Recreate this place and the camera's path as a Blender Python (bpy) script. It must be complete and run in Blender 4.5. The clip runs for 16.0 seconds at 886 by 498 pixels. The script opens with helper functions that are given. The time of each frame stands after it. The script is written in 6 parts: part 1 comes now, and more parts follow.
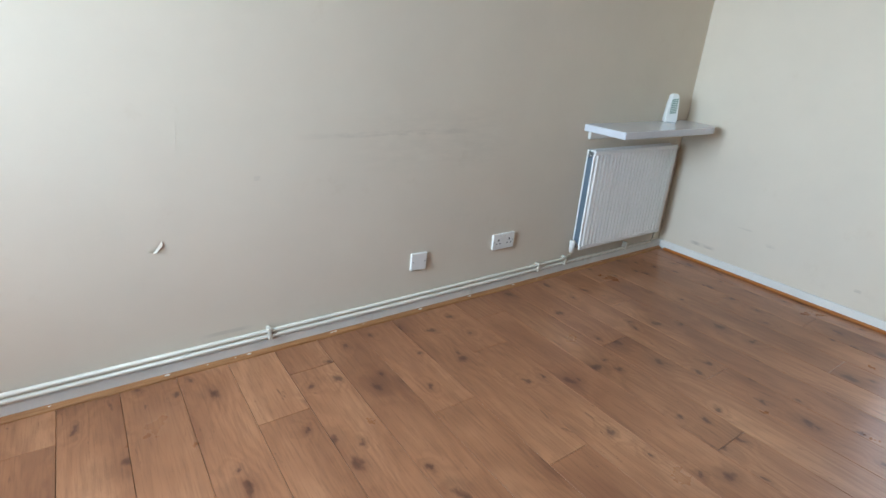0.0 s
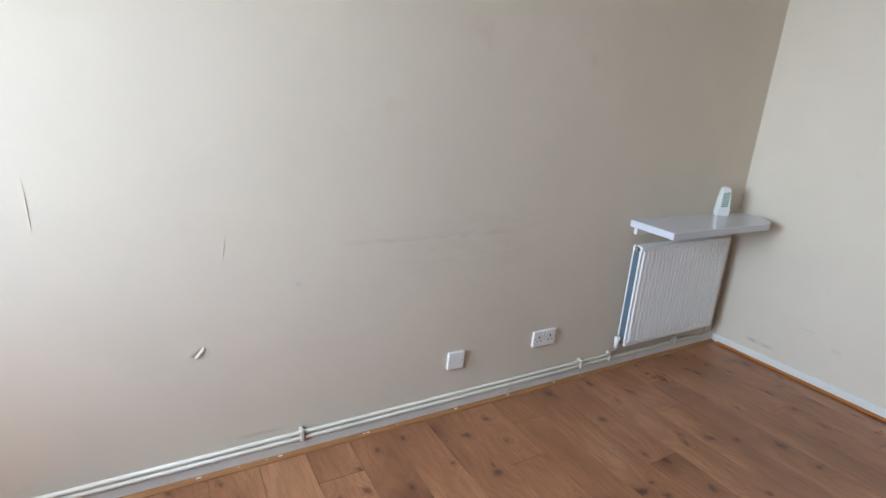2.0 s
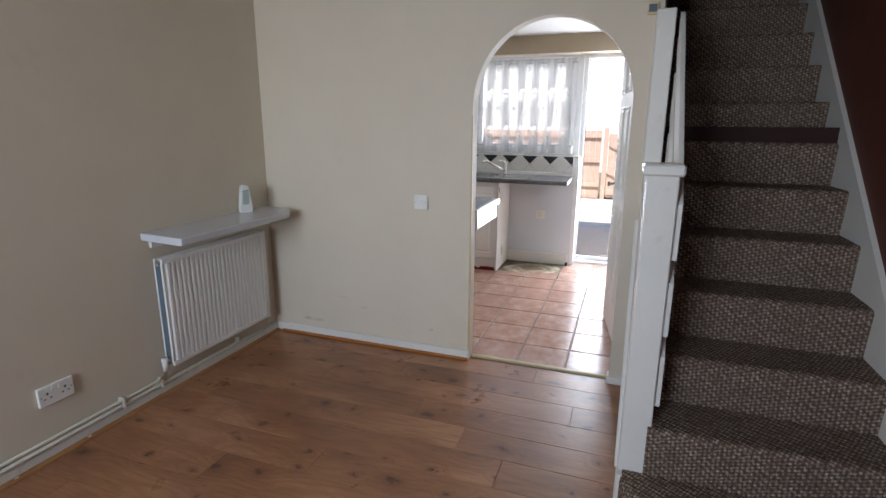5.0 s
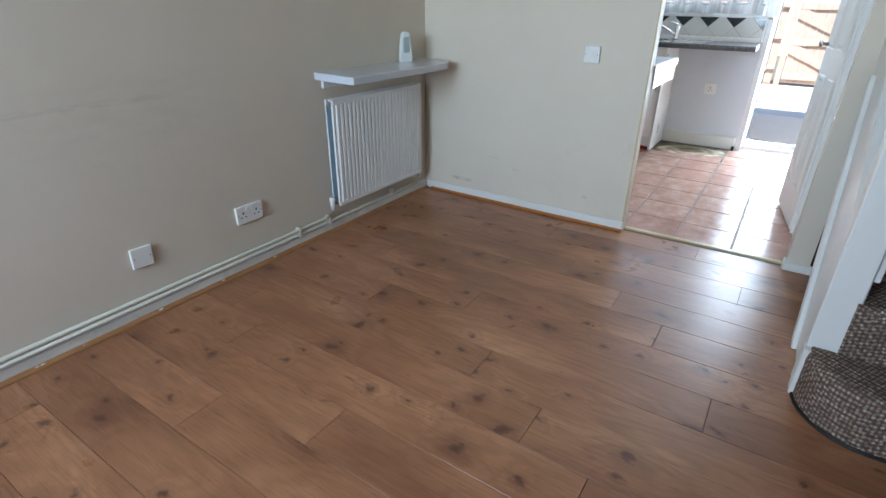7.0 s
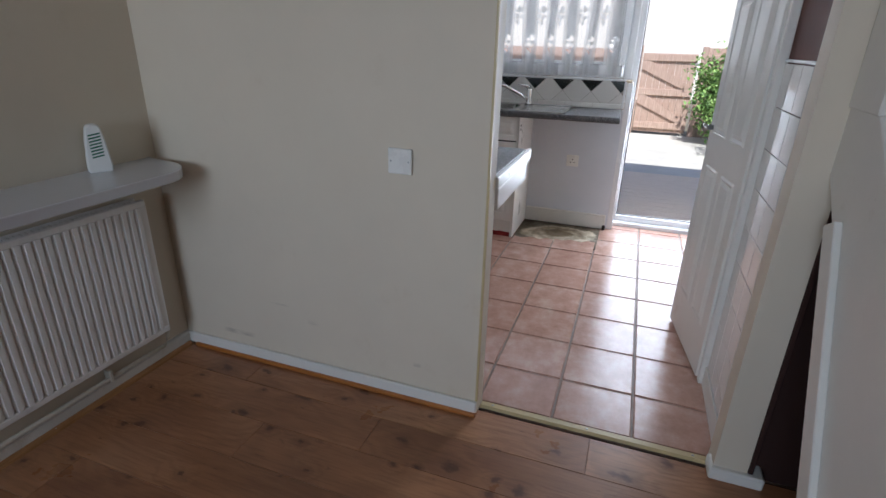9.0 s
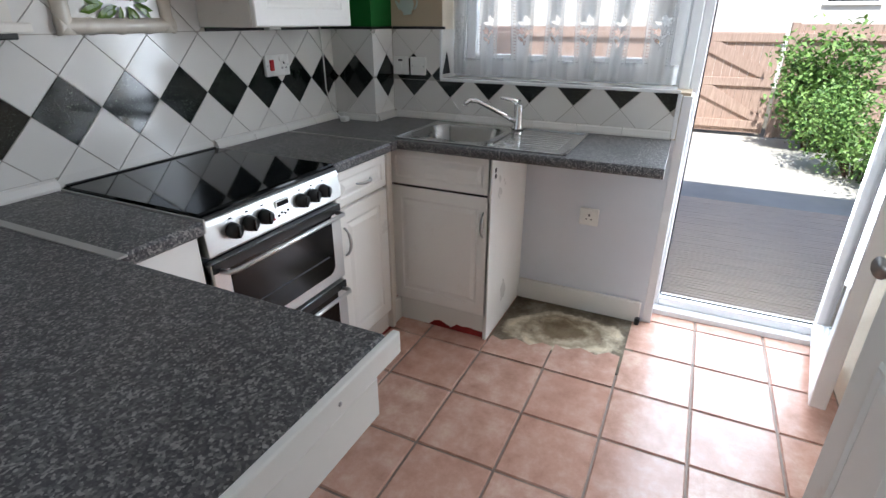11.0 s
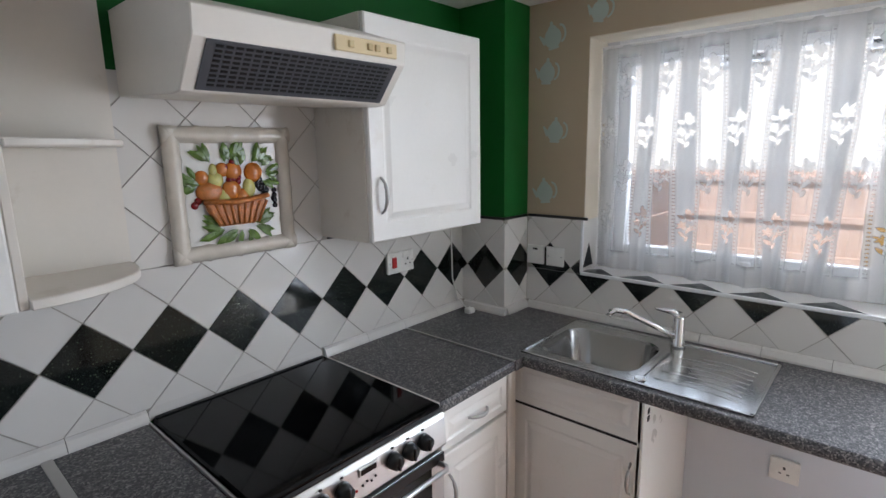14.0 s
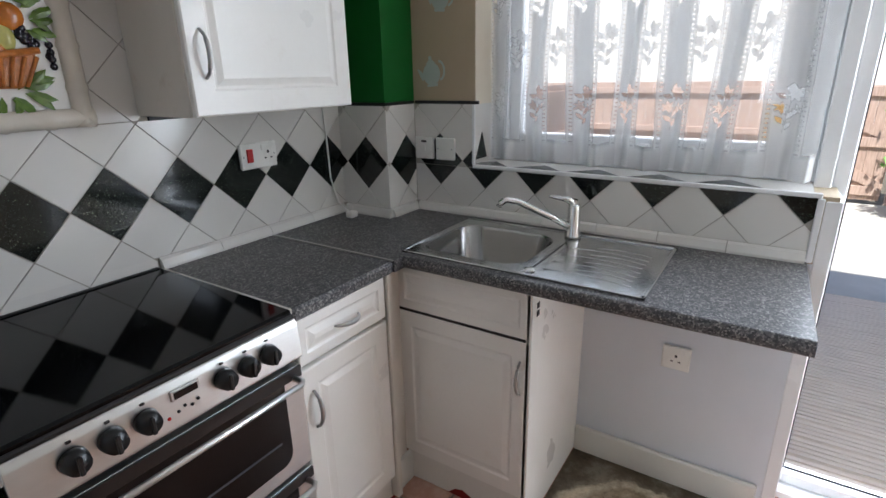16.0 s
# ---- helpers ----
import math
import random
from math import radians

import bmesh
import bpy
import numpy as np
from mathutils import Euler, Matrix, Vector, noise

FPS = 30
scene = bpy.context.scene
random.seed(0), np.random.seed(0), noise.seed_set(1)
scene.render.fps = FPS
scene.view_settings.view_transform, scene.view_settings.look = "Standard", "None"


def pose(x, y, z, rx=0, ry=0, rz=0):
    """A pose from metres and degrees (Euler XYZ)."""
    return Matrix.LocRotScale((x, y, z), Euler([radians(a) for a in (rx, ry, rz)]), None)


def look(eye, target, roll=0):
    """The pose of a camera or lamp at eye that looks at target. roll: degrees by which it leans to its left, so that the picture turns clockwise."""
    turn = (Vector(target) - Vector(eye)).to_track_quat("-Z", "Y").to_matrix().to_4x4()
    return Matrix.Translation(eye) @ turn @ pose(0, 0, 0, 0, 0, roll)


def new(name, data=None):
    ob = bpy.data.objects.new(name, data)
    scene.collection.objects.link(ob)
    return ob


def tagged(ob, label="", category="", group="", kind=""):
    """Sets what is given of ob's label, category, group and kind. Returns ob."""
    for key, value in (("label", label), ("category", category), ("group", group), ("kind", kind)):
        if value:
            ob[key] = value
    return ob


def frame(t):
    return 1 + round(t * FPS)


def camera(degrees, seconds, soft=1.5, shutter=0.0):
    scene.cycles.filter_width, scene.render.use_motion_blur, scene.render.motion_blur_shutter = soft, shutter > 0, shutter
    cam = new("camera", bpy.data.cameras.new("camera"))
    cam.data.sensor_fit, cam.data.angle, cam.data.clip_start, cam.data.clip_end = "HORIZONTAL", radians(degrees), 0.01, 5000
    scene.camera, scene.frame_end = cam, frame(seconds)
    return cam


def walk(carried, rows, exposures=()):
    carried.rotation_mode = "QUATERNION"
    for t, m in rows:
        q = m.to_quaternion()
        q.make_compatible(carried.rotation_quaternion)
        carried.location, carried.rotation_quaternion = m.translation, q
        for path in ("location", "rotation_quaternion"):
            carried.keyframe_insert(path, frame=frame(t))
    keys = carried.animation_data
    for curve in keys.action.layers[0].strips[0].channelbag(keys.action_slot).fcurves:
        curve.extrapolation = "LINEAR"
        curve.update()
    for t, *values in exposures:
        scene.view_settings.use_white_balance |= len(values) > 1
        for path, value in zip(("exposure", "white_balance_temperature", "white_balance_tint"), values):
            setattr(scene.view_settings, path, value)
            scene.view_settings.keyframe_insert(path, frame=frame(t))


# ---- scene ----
cam = camera(81.6, 16.0)
PATH = [
    (0, (0.397, 0.577, 1.215), (1.487, 2.083, 0.478), 4.0),
    (0.5, (0.344, 0.592, 1.142), (1.268, 2.141, 0.278), 4.7),
    (1, (0.319, 0.616, 1.141), (1.168, 2.199, 0.263), 5.0),
    (1.5, (0.382, 0.637, 1.303), (1.241, 2.287, 0.566), 4.2),
    (2, (0.453, 0.657, 1.42), (1.423, 2.311, 0.854), 4.1),
    (2.5, (0.584, 0.599, 1.525), (1.792, 2.144, 1.131), 3.5),
    (3, (0.715, 0.488, 1.558), (2.186, 1.812, 1.271), 2.5),
    (3.5, (0.784, 0.37, 1.561), (2.444, 1.46, 1.321), 1.5),
    (4, (0.817, 0.267, 1.552), (2.595, 1.151, 1.308), 0.6),
    (4.2, (0.831, 0.241, 1.545), (2.637, 1.059, 1.281), 0.4),
    (6.3, (0.746, 0.224, 1.163), (2.432, 0.88, 0.312), 0.9),
    (6.5, (0.73, 0.269, 1.164), (2.366, 1.007, 0.282), 1.0),
    (7, (0.734, 0.422, 1.21), (2.24, 1.405, 0.335), 0.7),
    (7.5, (0.832, 0.57, 1.241), (2.26, 1.694, 0.405), 1.0),
    (8, (1.155, 0.688, 1.27), (2.599, 1.82, 0.476), 1.2),
    (8.5, (1.621, 0.672, 1.313), (3.235, 1.601, 0.584), 0.7),
    (9, (2.059, 0.652, 1.324), (3.807, 1.275, 0.578), 1.4),
    (9.2, (2.224, 0.664, 1.324), (3.998, 1.183, 0.561), 1.6),
    (11.3, (3.802, 0.681, 1.391), (5.379, 1.601, 0.573), -0.5),
    (11.5, (3.872, 0.728, 1.402), (5.39, 1.761, 0.61), -0.9),
    (12, (3.956, 0.768, 1.419), (5.412, 1.94, 0.706), -1.3),
    (12.5, (3.954, 0.793, 1.517), (5.377, 2.07, 0.928), -1.5),
    (13, (3.958, 0.814, 1.596), (5.363, 2.156, 1.122), -1.5),
    (13.5, (4.006, 0.82, 1.639), (5.429, 2.17, 1.248), -1.3),
    (14, (4.058, 0.852, 1.637), (5.525, 2.158, 1.26), -1.1),
    (14.5, (4.056, 0.88, 1.571), (5.553, 2.131, 1.129), -1.6),
    (15, (4.057, 0.877, 1.459), (5.563, 2.061, 0.886), -2.0),
    (15.5, (4.108, 0.879, 1.413), (5.634, 1.991, 0.756), -1.6),
    (16, (4.342, 0.86, 1.439), (5.926, 1.901, 0.798), -1.2),
]
EXPOSURES = [(0.0, 1.82, 5550, 4), (1.0, 2.0, 5100, 0), (1.5, 1.8, 5250, 3), (2.0, 1.75, 5650, 9), (3.0, 1.36, 6250, 18), (4.2, 0.72, 6400, 18), (6.3, 1.5, 5150, 0), (7.0, 1.38, 5350, 4), (7.5, 1.55, 5700, 9), (8.0, 1.6, 5550, 5), (8.5, 1.0, 5750, 12), (9.2, 0.4, 5700, 11), (11.3, 0.82, 5850, 9), (12.0, 0.95, 5900, 10), (13.0, 0.82, 5900, 12), (14.5, 0.78, 5900, 11), (15.5, 0.95, 5900, 10), (16.0, 0.72, 5900, 10)]
walk(cam, [(t, look(eye, target, roll)) for t, eye, target, roll in PATH], EXPOSURES)

# ---- light ----
SUN_EL, SUN_AZ = 60.0, -97.0
world = bpy.data.worlds.new("sky")
scene.world = world
world.use_nodes = True
sky = world.node_tree.nodes.new("ShaderNodeTexSky")
sky.sky_type, sky.sun_disc = "NISHITA", False
sky.sun_elevation, sky.sun_rotation = radians(SUN_EL), radians(SUN_AZ)
world.node_tree.links.new(sky.outputs[0], world.node_tree.nodes["Background"].inputs[0])
world.node_tree.nodes["Background"].inputs[1].default_value = 0.15
sun_data = bpy.data.lights.new("sun", "SUN")
sun_data.energy, sun_data.angle, sun_data.color = 5.0, radians(0.5), (1.0, 0.95, 0.87)
sun = new("sun", sun_data)
d = Vector((math.sin(radians(SUN_AZ)) * math.cos(radians(SUN_EL)), math.cos(radians(SUN_AZ)) * math.cos(radians(SUN_EL)), math.sin(radians(SUN_EL))))
sun.matrix_world = look(d * 20, (0, 0, 0))


def window_light(name, eye, target, w, h, watts, color=(0.93, 0.97, 1.0)):
    data = bpy.data.lights.new(name, "AREA")
    data.shape, data.size, data.size_y, data.energy, data.color = "RECTANGLE", w, h, watts, color
    ob = new(name, data)
    ob.matrix_world = look(eye, target)
    return ob


living = window_light("living_window_light", (-1.22, 1.5, 1.5), (1.0, 1.42, 1.25), 1.3, 1.1, 15.5, (0.84, 0.93, 1.0))
living.data.spread = radians(115)
window_light("kitchen_window_light", (6.31, 1.29, 1.6), (5.0, 1.29, 1.4), 1.0, 0.85, 5)
window_light("kitchen_door_light", (6.42, 0.25, 1.1), (5.0, 0.3, 0.95), 0.8, 1.8, 30)


# ---- materials ----
def srgb(r, g, b):
    return tuple(((c / 255 + 0.055) / 1.055) ** 2.4 if c > 10 else c / 3295 for c in (r, g, b)) + (1,)


class Nodes:
    def __init__(self, name):
        self.m = bpy.data.materials.new(name)
        self.m.use_nodes = True
        self.t = self.m.node_tree
        self.b = self.t.nodes["Principled BSDF"]

    def add(self, kind, **inputs):
        n = self.t.nodes.new("ShaderNode" + kind)
        for key, value in inputs.items():
            self.set(n, key, value)
        return n

    def set(self, n, key, value):
        sock = n.inputs[int(key[1:])] if key[0] == "i" and key[1:].isdigit() else n.inputs[key.replace("_", " ")]
        if isinstance(value, bpy.types.NodeSocket):
            self.t.links.new(value, sock)
        else:
            sock.default_value = value

    def coords(self, scale=(1, 1, 1), shift=None):
        c = self.add("TexCoord")
        m = self.add("Mapping", Scale=scale, i0=c.outputs["Object"])
        if shift is not None:
            self.set(m, "Location", shift)
        return m.outputs[0]

    def noise(self, scale, coords=None, detail=4.0, rough=0.6, distort=0.0):
        n = self.add("TexNoise", Scale=scale, Detail=detail, Roughness=rough, Distortion=distort)
        self.set(n, "Vector", coords or self.coords())
        return n.outputs[0]

    def ramp(self, value, stops):
        n = self.add("ValToRGB", i0=value)
        r = n.color_ramp
        while len(r.elements) < len(stops):
            r.elements.new(0.5)
        for e, (p, c) in zip(r.elements, stops):
            e.position, e.color = p, c if len(c) == 4 else (*c, 1)
        return n.outputs[0]

    def mix(self, fac, a, b, blend="MIX"):
        n = self.add("MixRGB")
        n.blend_type = blend
        for k, v in (("i0", fac), ("i1", a), ("i2", b)):
            self.set(n, k, v)
        return n.outputs[0]

    def math(self, op, a, b=0.0):
        n = self.add("Math", i0=a, i1=b)
        n.operation = op
        return n.outputs[0]

    def bump(self, height, strength, distance=0.002):
        n = self.add("Bump", Strength=strength, Distance=distance, Height=height)
        self.set(self.b, "Normal", n.outputs[0])

    def out(self, **inputs):
        for k, v in inputs.items():
            self.set(self.b, k, v)
        return self.m


def grey(v):
    return (v, v, v, 1)


def shade(c, f):
    return (c[0] * f, c[1] * f, c[2] * f, 1)


def painted(name, color, rough=0.6, stain=0.1, stain_scale=1.3, grain=120.0, bump=0.15, dist=0.001, metal=0.0, random_amount=0.0, dirt=None, specular=0.5):
    """Paint, plastic or metal with broad stains, fine grain and slight relief."""
    n = Nodes(name)
    big = n.noise(stain_scale, detail=5)
    fine = n.noise(grain, detail=3)
    col = n.mix(n.ramp(big, [(0.35, grey(0)), (0.7, grey(1))]), shade(color, 1 - stain), shade(color, 1 + stain * 0.4))
    col = n.mix(n.math("MULTIPLY", fine, 0.14), col, shade(color, 0.75))
    if dirt:
        spots = n.ramp(n.noise(5.0, detail=8, rough=0.7), [(0.6, grey(0)), (0.78, grey(1))])
        col = n.mix(n.math("MULTIPLY", spots, 0.55), col, dirt)
    if random_amount:
        info = n.add("ObjectInfo")
        col = n.mix(n.math("MULTIPLY", info.outputs["Random"], random_amount), col, shade(color, 0.6))
    n.bump(fine, bump, dist)
    r = n.math("ADD", n.math("MULTIPLY", big, 0.16), rough - 0.08)
    return n.out(Base_Color=col, Roughness=r, Metallic=metal, Specular_IOR_Level=specular)


def wall_paint(name, color, marks, scuffs=()):
    """Old matt emulsion: roller texture, broad yellowed patches, faint scuffs."""
    n = Nodes(name)
    big = n.noise(0.9, detail=6, rough=0.65)
    mid = n.noise(4.0, detail=6, rough=0.7)
    fine = n.noise(170.0, detail=3)
    roll = n.noise(30.0, n.coords((1, 1, 0.35)), detail=4)
    col = n.mix(n.ramp(big, [(0.3, grey(0)), (0.75, grey(1))]), shade(color, 0.9), color)
    scuff = n.ramp(mid, [(0.62, grey(0)), (0.8, grey(1))])
    col = n.mix(n.math("MULTIPLY", scuff, 0.35), col, marks)
    if scuffs:
        sep = n.add("SeparateXYZ", i0=n.coords())
        smear = n.ramp(n.noise(26.0, n.coords((0.35, 0.35, 1.6)), detail=5, rough=0.7), [(0.36, grey(0)), (0.6, grey(1))])
        for axis, c, z, wide, high, amount in scuffs:
            fall = None
            for k, mid_, reach in ((axis, c, wide), (2, z, high), (1 - axis, 3.61 if axis == 1 else 2.455, 0.3)):
                gap = n.math("ABSOLUTE", n.math("SUBTRACT", sep.outputs[k], mid_))
                f = n.math("MINIMUM", n.math("MAXIMUM", n.math("MULTIPLY", n.math("SUBTRACT", reach, gap), 2.0 / reach), 0.0), 1.0)
                fall = f if fall is None else n.math("MULTIPLY", fall, f)
            col = n.mix(n.math("MULTIPLY", n.math("MULTIPLY", fall, smear), amount), col, srgb(112, 100, 88))
    n.bump(n.math("ADD", n.math("MULTIPLY", fine, 0.35), n.math("ADD", roll, n.math("MULTIPLY", big, 3.0))), 0.25, 0.002)
    return n.out(Base_Color=col, Roughness=n.math("ADD", n.math("MULTIPLY", mid, 0.2), 0.5), Specular_IOR_Level=0.35)


def laminate():
    """Printed knotty wood: arched growth lines round the knots, fine pores, small dark flecks."""
    n = Nodes("laminate_wood")
    info = n.add("ObjectInfo")
    shift = n.add("CombineXYZ", i0=n.math("MULTIPLY", info.outputs["Random"], 37.0), i1=n.math("MULTIPLY", info.outputs["Random"], 91.0), i2=0.0).outputs[0]
    wob = n.add("TexNoise", Scale=11.0, Detail=5.0, Roughness=0.65)
    n.set(wob, "Vector", n.coords((1, 0.6, 1), shift))
    off = n.add("VectorMath", i0=wob.outputs["Color"], i1=(0.5, 0.5, 0.5))
    off.operation = "SUBTRACT"
    amt = n.add("VectorMath", i0=off.outputs[0], i1=(0.11, 0.11, 0.0))
    amt.operation = "MULTIPLY"
    pos = n.add("VectorMath", i0=n.coords((1, 0.75, 1), shift), i1=amt.outputs[0])
    pos.operation = "ADD"
    field = n.noise(3.2, n.coords((1, 0.16, 1), shift), detail=2, rough=0.45)
    eyes = None
    pull = None
    for scale, core, halo, share in ((3.4, 0.045, 0.22, 0.2), (7.0, 0.05, 0.2, 0.55)):
        v = n.add("TexVoronoi", Scale=scale, Randomness=1.0, Vector=pos.outputs[0])
        v.voronoi_dimensions = "2D"
        keep = n.add("TexWhiteNoise")
        n.set(keep, "Vector", v.outputs["Color"])
        on = n.math("GREATER_THAN", keep.outputs[0], share)
        e = n.math("MULTIPLY", n.ramp(v.outputs["Distance"], [(0.0, grey(1)), (core, grey(0.8)), (core * 1.7, grey(0.32)), (halo, grey(0))]), on)
        p = n.math("MULTIPLY", n.ramp(v.outputs["Distance"], [(0.0, grey(1)), (0.4, grey(0))]), on)
        eyes = e if eyes is None else n.math("MAXIMUM", eyes, e)
        pull = p if pull is None else n.math("MAXIMUM", pull, p)
    rings = n.math("SINE", n.math("MULTIPLY", n.math("ADD", field, n.math("MULTIPLY", pull, 0.1)), 120.0))
    rings = n.ramp(n.math("ADD", n.math("MULTIPLY", rings, 0.5), 0.5), [(0.25, grey(0)), (1.0, grey(1))])
    pores = n.noise(120.0, n.coords((1, 0.05, 1), shift), detail=4, rough=0.7)
    broad = n.noise(3.0, n.coords((1, 0.35, 1), shift), detail=4, rough=0.6)
    col = n.ramp(broad, [(0.3, srgb(134, 91, 64)), (0.5, srgb(162, 114, 80)), (0.72, srgb(188, 140, 102))])
    col = n.mix(n.math("MULTIPLY", rings, 0.22), col, srgb(114, 74, 50))
    col = n.mix(n.ramp(pores, [(0.47, grey(0)), (0.7, grey(0.45))]), col, srgb(104, 68, 46))
    flecks = n.noise(34.0, n.coords((1, 0.28, 1), shift), detail=3, rough=0.6, distort=0.6)
    col = n.mix(n.ramp(flecks, [(0.67, grey(0)), (0.74, grey(0.6))]), col, srgb(78, 48, 37))
    col = n.mix(n.math("MULTIPLY", eyes, 0.8), col, srgb(66, 38, 32))
    tint = n.math("SUBTRACT", info.outputs["Random"], 0.5)
    hsv = n.add("HueSaturation", Value=n.math("ADD", n.math("MULTIPLY", tint, 0.1), 1.0), Color=col)
    n.bump(n.math("ADD", pores, n.math("MULTIPLY", rings, 0.5)), 0.1, 0.001)
    wear = n.noise(3.0, n.coords(), detail=6)
    return n.out(Base_Color=hsv.outputs[0], Roughness=n.math("ADD", n.math("MULTIPLY", wear, 0.22), 0.2), Specular_IOR_Level=0.5)


def carpet():
    """Looped pile in slanting rows, mottled brown and grey, worn darker in places."""
    n = Nodes("loop_carpet")
    v = n.add("TexVoronoi", Scale=80.0, Randomness=0.18)
    m = n.add("Mapping", Rotation=(0.3, 0.5, 0.6), i0=n.add("TexCoord").outputs["Object"])
    n.set(v, "Vector", m.outputs[0])
    loop = n.ramp(v.outputs["Distance"], [(0.12, grey(1)), (0.62, grey(0))])
    tone = n.ramp(n.noise(70.0, detail=2), [(0.38, srgb(150, 132, 118)), (0.62, srgb(220, 205, 188))])
    col = n.mix(loop, srgb(98, 79, 68), tone)
    wear = n.ramp(n.noise(3.0, detail=5), [(0.3, grey(0.0)), (0.75, grey(0.3))])
    col = n.mix(wear, col, srgb(104, 86, 74))
    n.bump(loop, 1.0, 0.007)
    return n.out(Base_Color=col, Roughness=0.95, Specular_IOR_Level=0.1)


def worktop():
    """Grey laminate of crisp light and dark grains a few millimetres across."""
    n = Nodes("speckled_worktop")
    v = n.add("TexVoronoi", Scale=240.0, Randomness=1.0, Vector=n.coords())
    w = n.add("TexVoronoi", Scale=115.0, Randomness=1.0, Vector=n.coords())
    fine = n.add("SeparateColor", i0=v.outputs["Color"]).outputs[0]
    coarse = n.add("SeparateColor", i0=w.outputs["Color"]).outputs[1]
    col = n.ramp(fine, [(0.0, srgb(42, 42, 45)), (0.35, srgb(70, 69, 71)), (0.7, srgb(98, 96, 96)), (1.0, srgb(146, 143, 140))])
    col = n.mix(n.ramp(coarse, [(0.74, grey(0)), (0.78, grey(0.5))]), col, srgb(46, 46, 49))
    col = n.mix(n.ramp(n.noise(3.0, detail=5), [(0.45, grey(0)), (0.75, grey(0.15))]), col, srgb(120, 115, 110))
    n.bump(fine, 0.08, 0.0005)
    return n.out(Base_Color=col, Roughness=n.math("ADD", n.math("MULTIPLY", n.noise(6.0), 0.2), 0.33))


def ceramic(name, color, rough, speck=0.0, bump=0.05, relief=12.0):
    n = Nodes(name)
    info = n.add("ObjectInfo")
    fine = n.noise(300.0, detail=3, rough=0.8)
    soft = n.noise(relief, detail=4)
    col = n.mix(n.math("MULTIPLY", info.outputs["Random"], 0.35), color, shade(color, 0.82))
    if speck:
        dots = n.add("TexVoronoi", Scale=95.0, Randomness=1.0, Vector=n.coords())
        col = n.mix(n.ramp(dots.outputs["Distance"], [(0.1, grey(0.55)), (0.2, grey(0))]), col, srgb(128, 140, 116))
        col = n.mix(n.ramp(fine, [(0.6, grey(0)), (0.7, grey(1))]), col, (color[0] + speck, color[1] + speck * 1.15, color[2] + speck, 1))
    n.bump(soft, bump, 0.004)
    return n.out(Base_Color=col, Roughness=n.math("ADD", n.math("MULTIPLY", soft, 0.14), rough))


def floor_ceramic():
    n = Nodes("terracotta_tile")
    info = n.add("ObjectInfo")
    m = n.noise(9.0, detail=7, rough=0.7)
    f = n.noise(45.0, detail=5)
    base = n.ramp(m, [(0.3, srgb(172, 134, 117)), (0.5, srgb(198, 161, 144)), (0.68, srgb(216, 188, 172))])
    col = n.mix(n.math("MULTIPLY", info.outputs["Random"], 0.4), base, srgb(172, 124, 106))
    n.bump(n.math("ADD", m, n.math("MULTIPLY", f, 0.4)), 0.25, 0.004)
    return n.out(Base_Color=col, Roughness=n.math("ADD", n.math("MULTIPLY", m, 0.2), 0.1), Specular_IOR_Level=0.42)


def concrete_stained():
    """Brown-grey screed with one pale oval smear of old adhesive."""
    n = Nodes("stained_screed")
    wob = n.add("TexNoise", Scale=3.4, Detail=7.0, Roughness=0.62)
    n.set(wob, "Vector", n.coords())
    amt = n.add("VectorMath", i0=wob.outputs["Color"], i1=(0.34, 0.34, 0.0))
    amt.operation = "MULTIPLY"
    pos = n.add("VectorMath", i0=n.coords((1, 1, 0)), i1=amt.outputs[0])
    pos.operation = "ADD"
    m = n.add("Mapping", i0=pos.outputs[0], Location=(-5.985, -1.24, 0.0))
    s2 = n.add("Mapping", i0=m.outputs[0], Scale=(1.45, 1.0, 1.0))
    length = n.add("VectorMath", i0=s2.outputs[0])
    length.operation = "LENGTH"
    ring = n.ramp(length.outputs["Value"], [(0.0, grey(0.25)), (0.07, grey(0.1)), (0.12, grey(0.75)), (0.17, grey(0.35)), (0.215, grey(1.0)), (0.25, grey(0.85)), (0.275, grey(0.1)), (0.32, grey(0))])
    f = n.noise(70.0, detail=6)
    a = n.noise(7.0, detail=7, rough=0.72)
    patchy = n.ramp(n.noise(4.5, detail=6, rough=0.7), [(0.36, grey(0.1)), (0.56, grey(1))])
    col = n.ramp(a, [(0.32, srgb(58, 47, 32)), (0.5, srgb(100, 88, 70)), (0.66, srgb(140, 131, 116))])
    inside = n.ramp(length.outputs["Value"], [(0.16, grey(0.65)), (0.26, grey(0))])
    col = n.mix(inside, col, srgb(108, 84, 48))
    col = n.mix(n.math("MULTIPLY", ring, patchy), col, srgb(226, 212, 184))
    col = n.mix(n.ramp(a, [(0.62, grey(0)), (0.7, grey(0.7))]), col, srgb(48, 38, 26))
    col = n.mix(n.math("MULTIPLY", f, 0.25), col, srgb(70, 60, 44))
    n.bump(n.math("ADD", a, f), 0.5, 0.004)
    return n.out(Base_Color=col, Roughness=0.8)


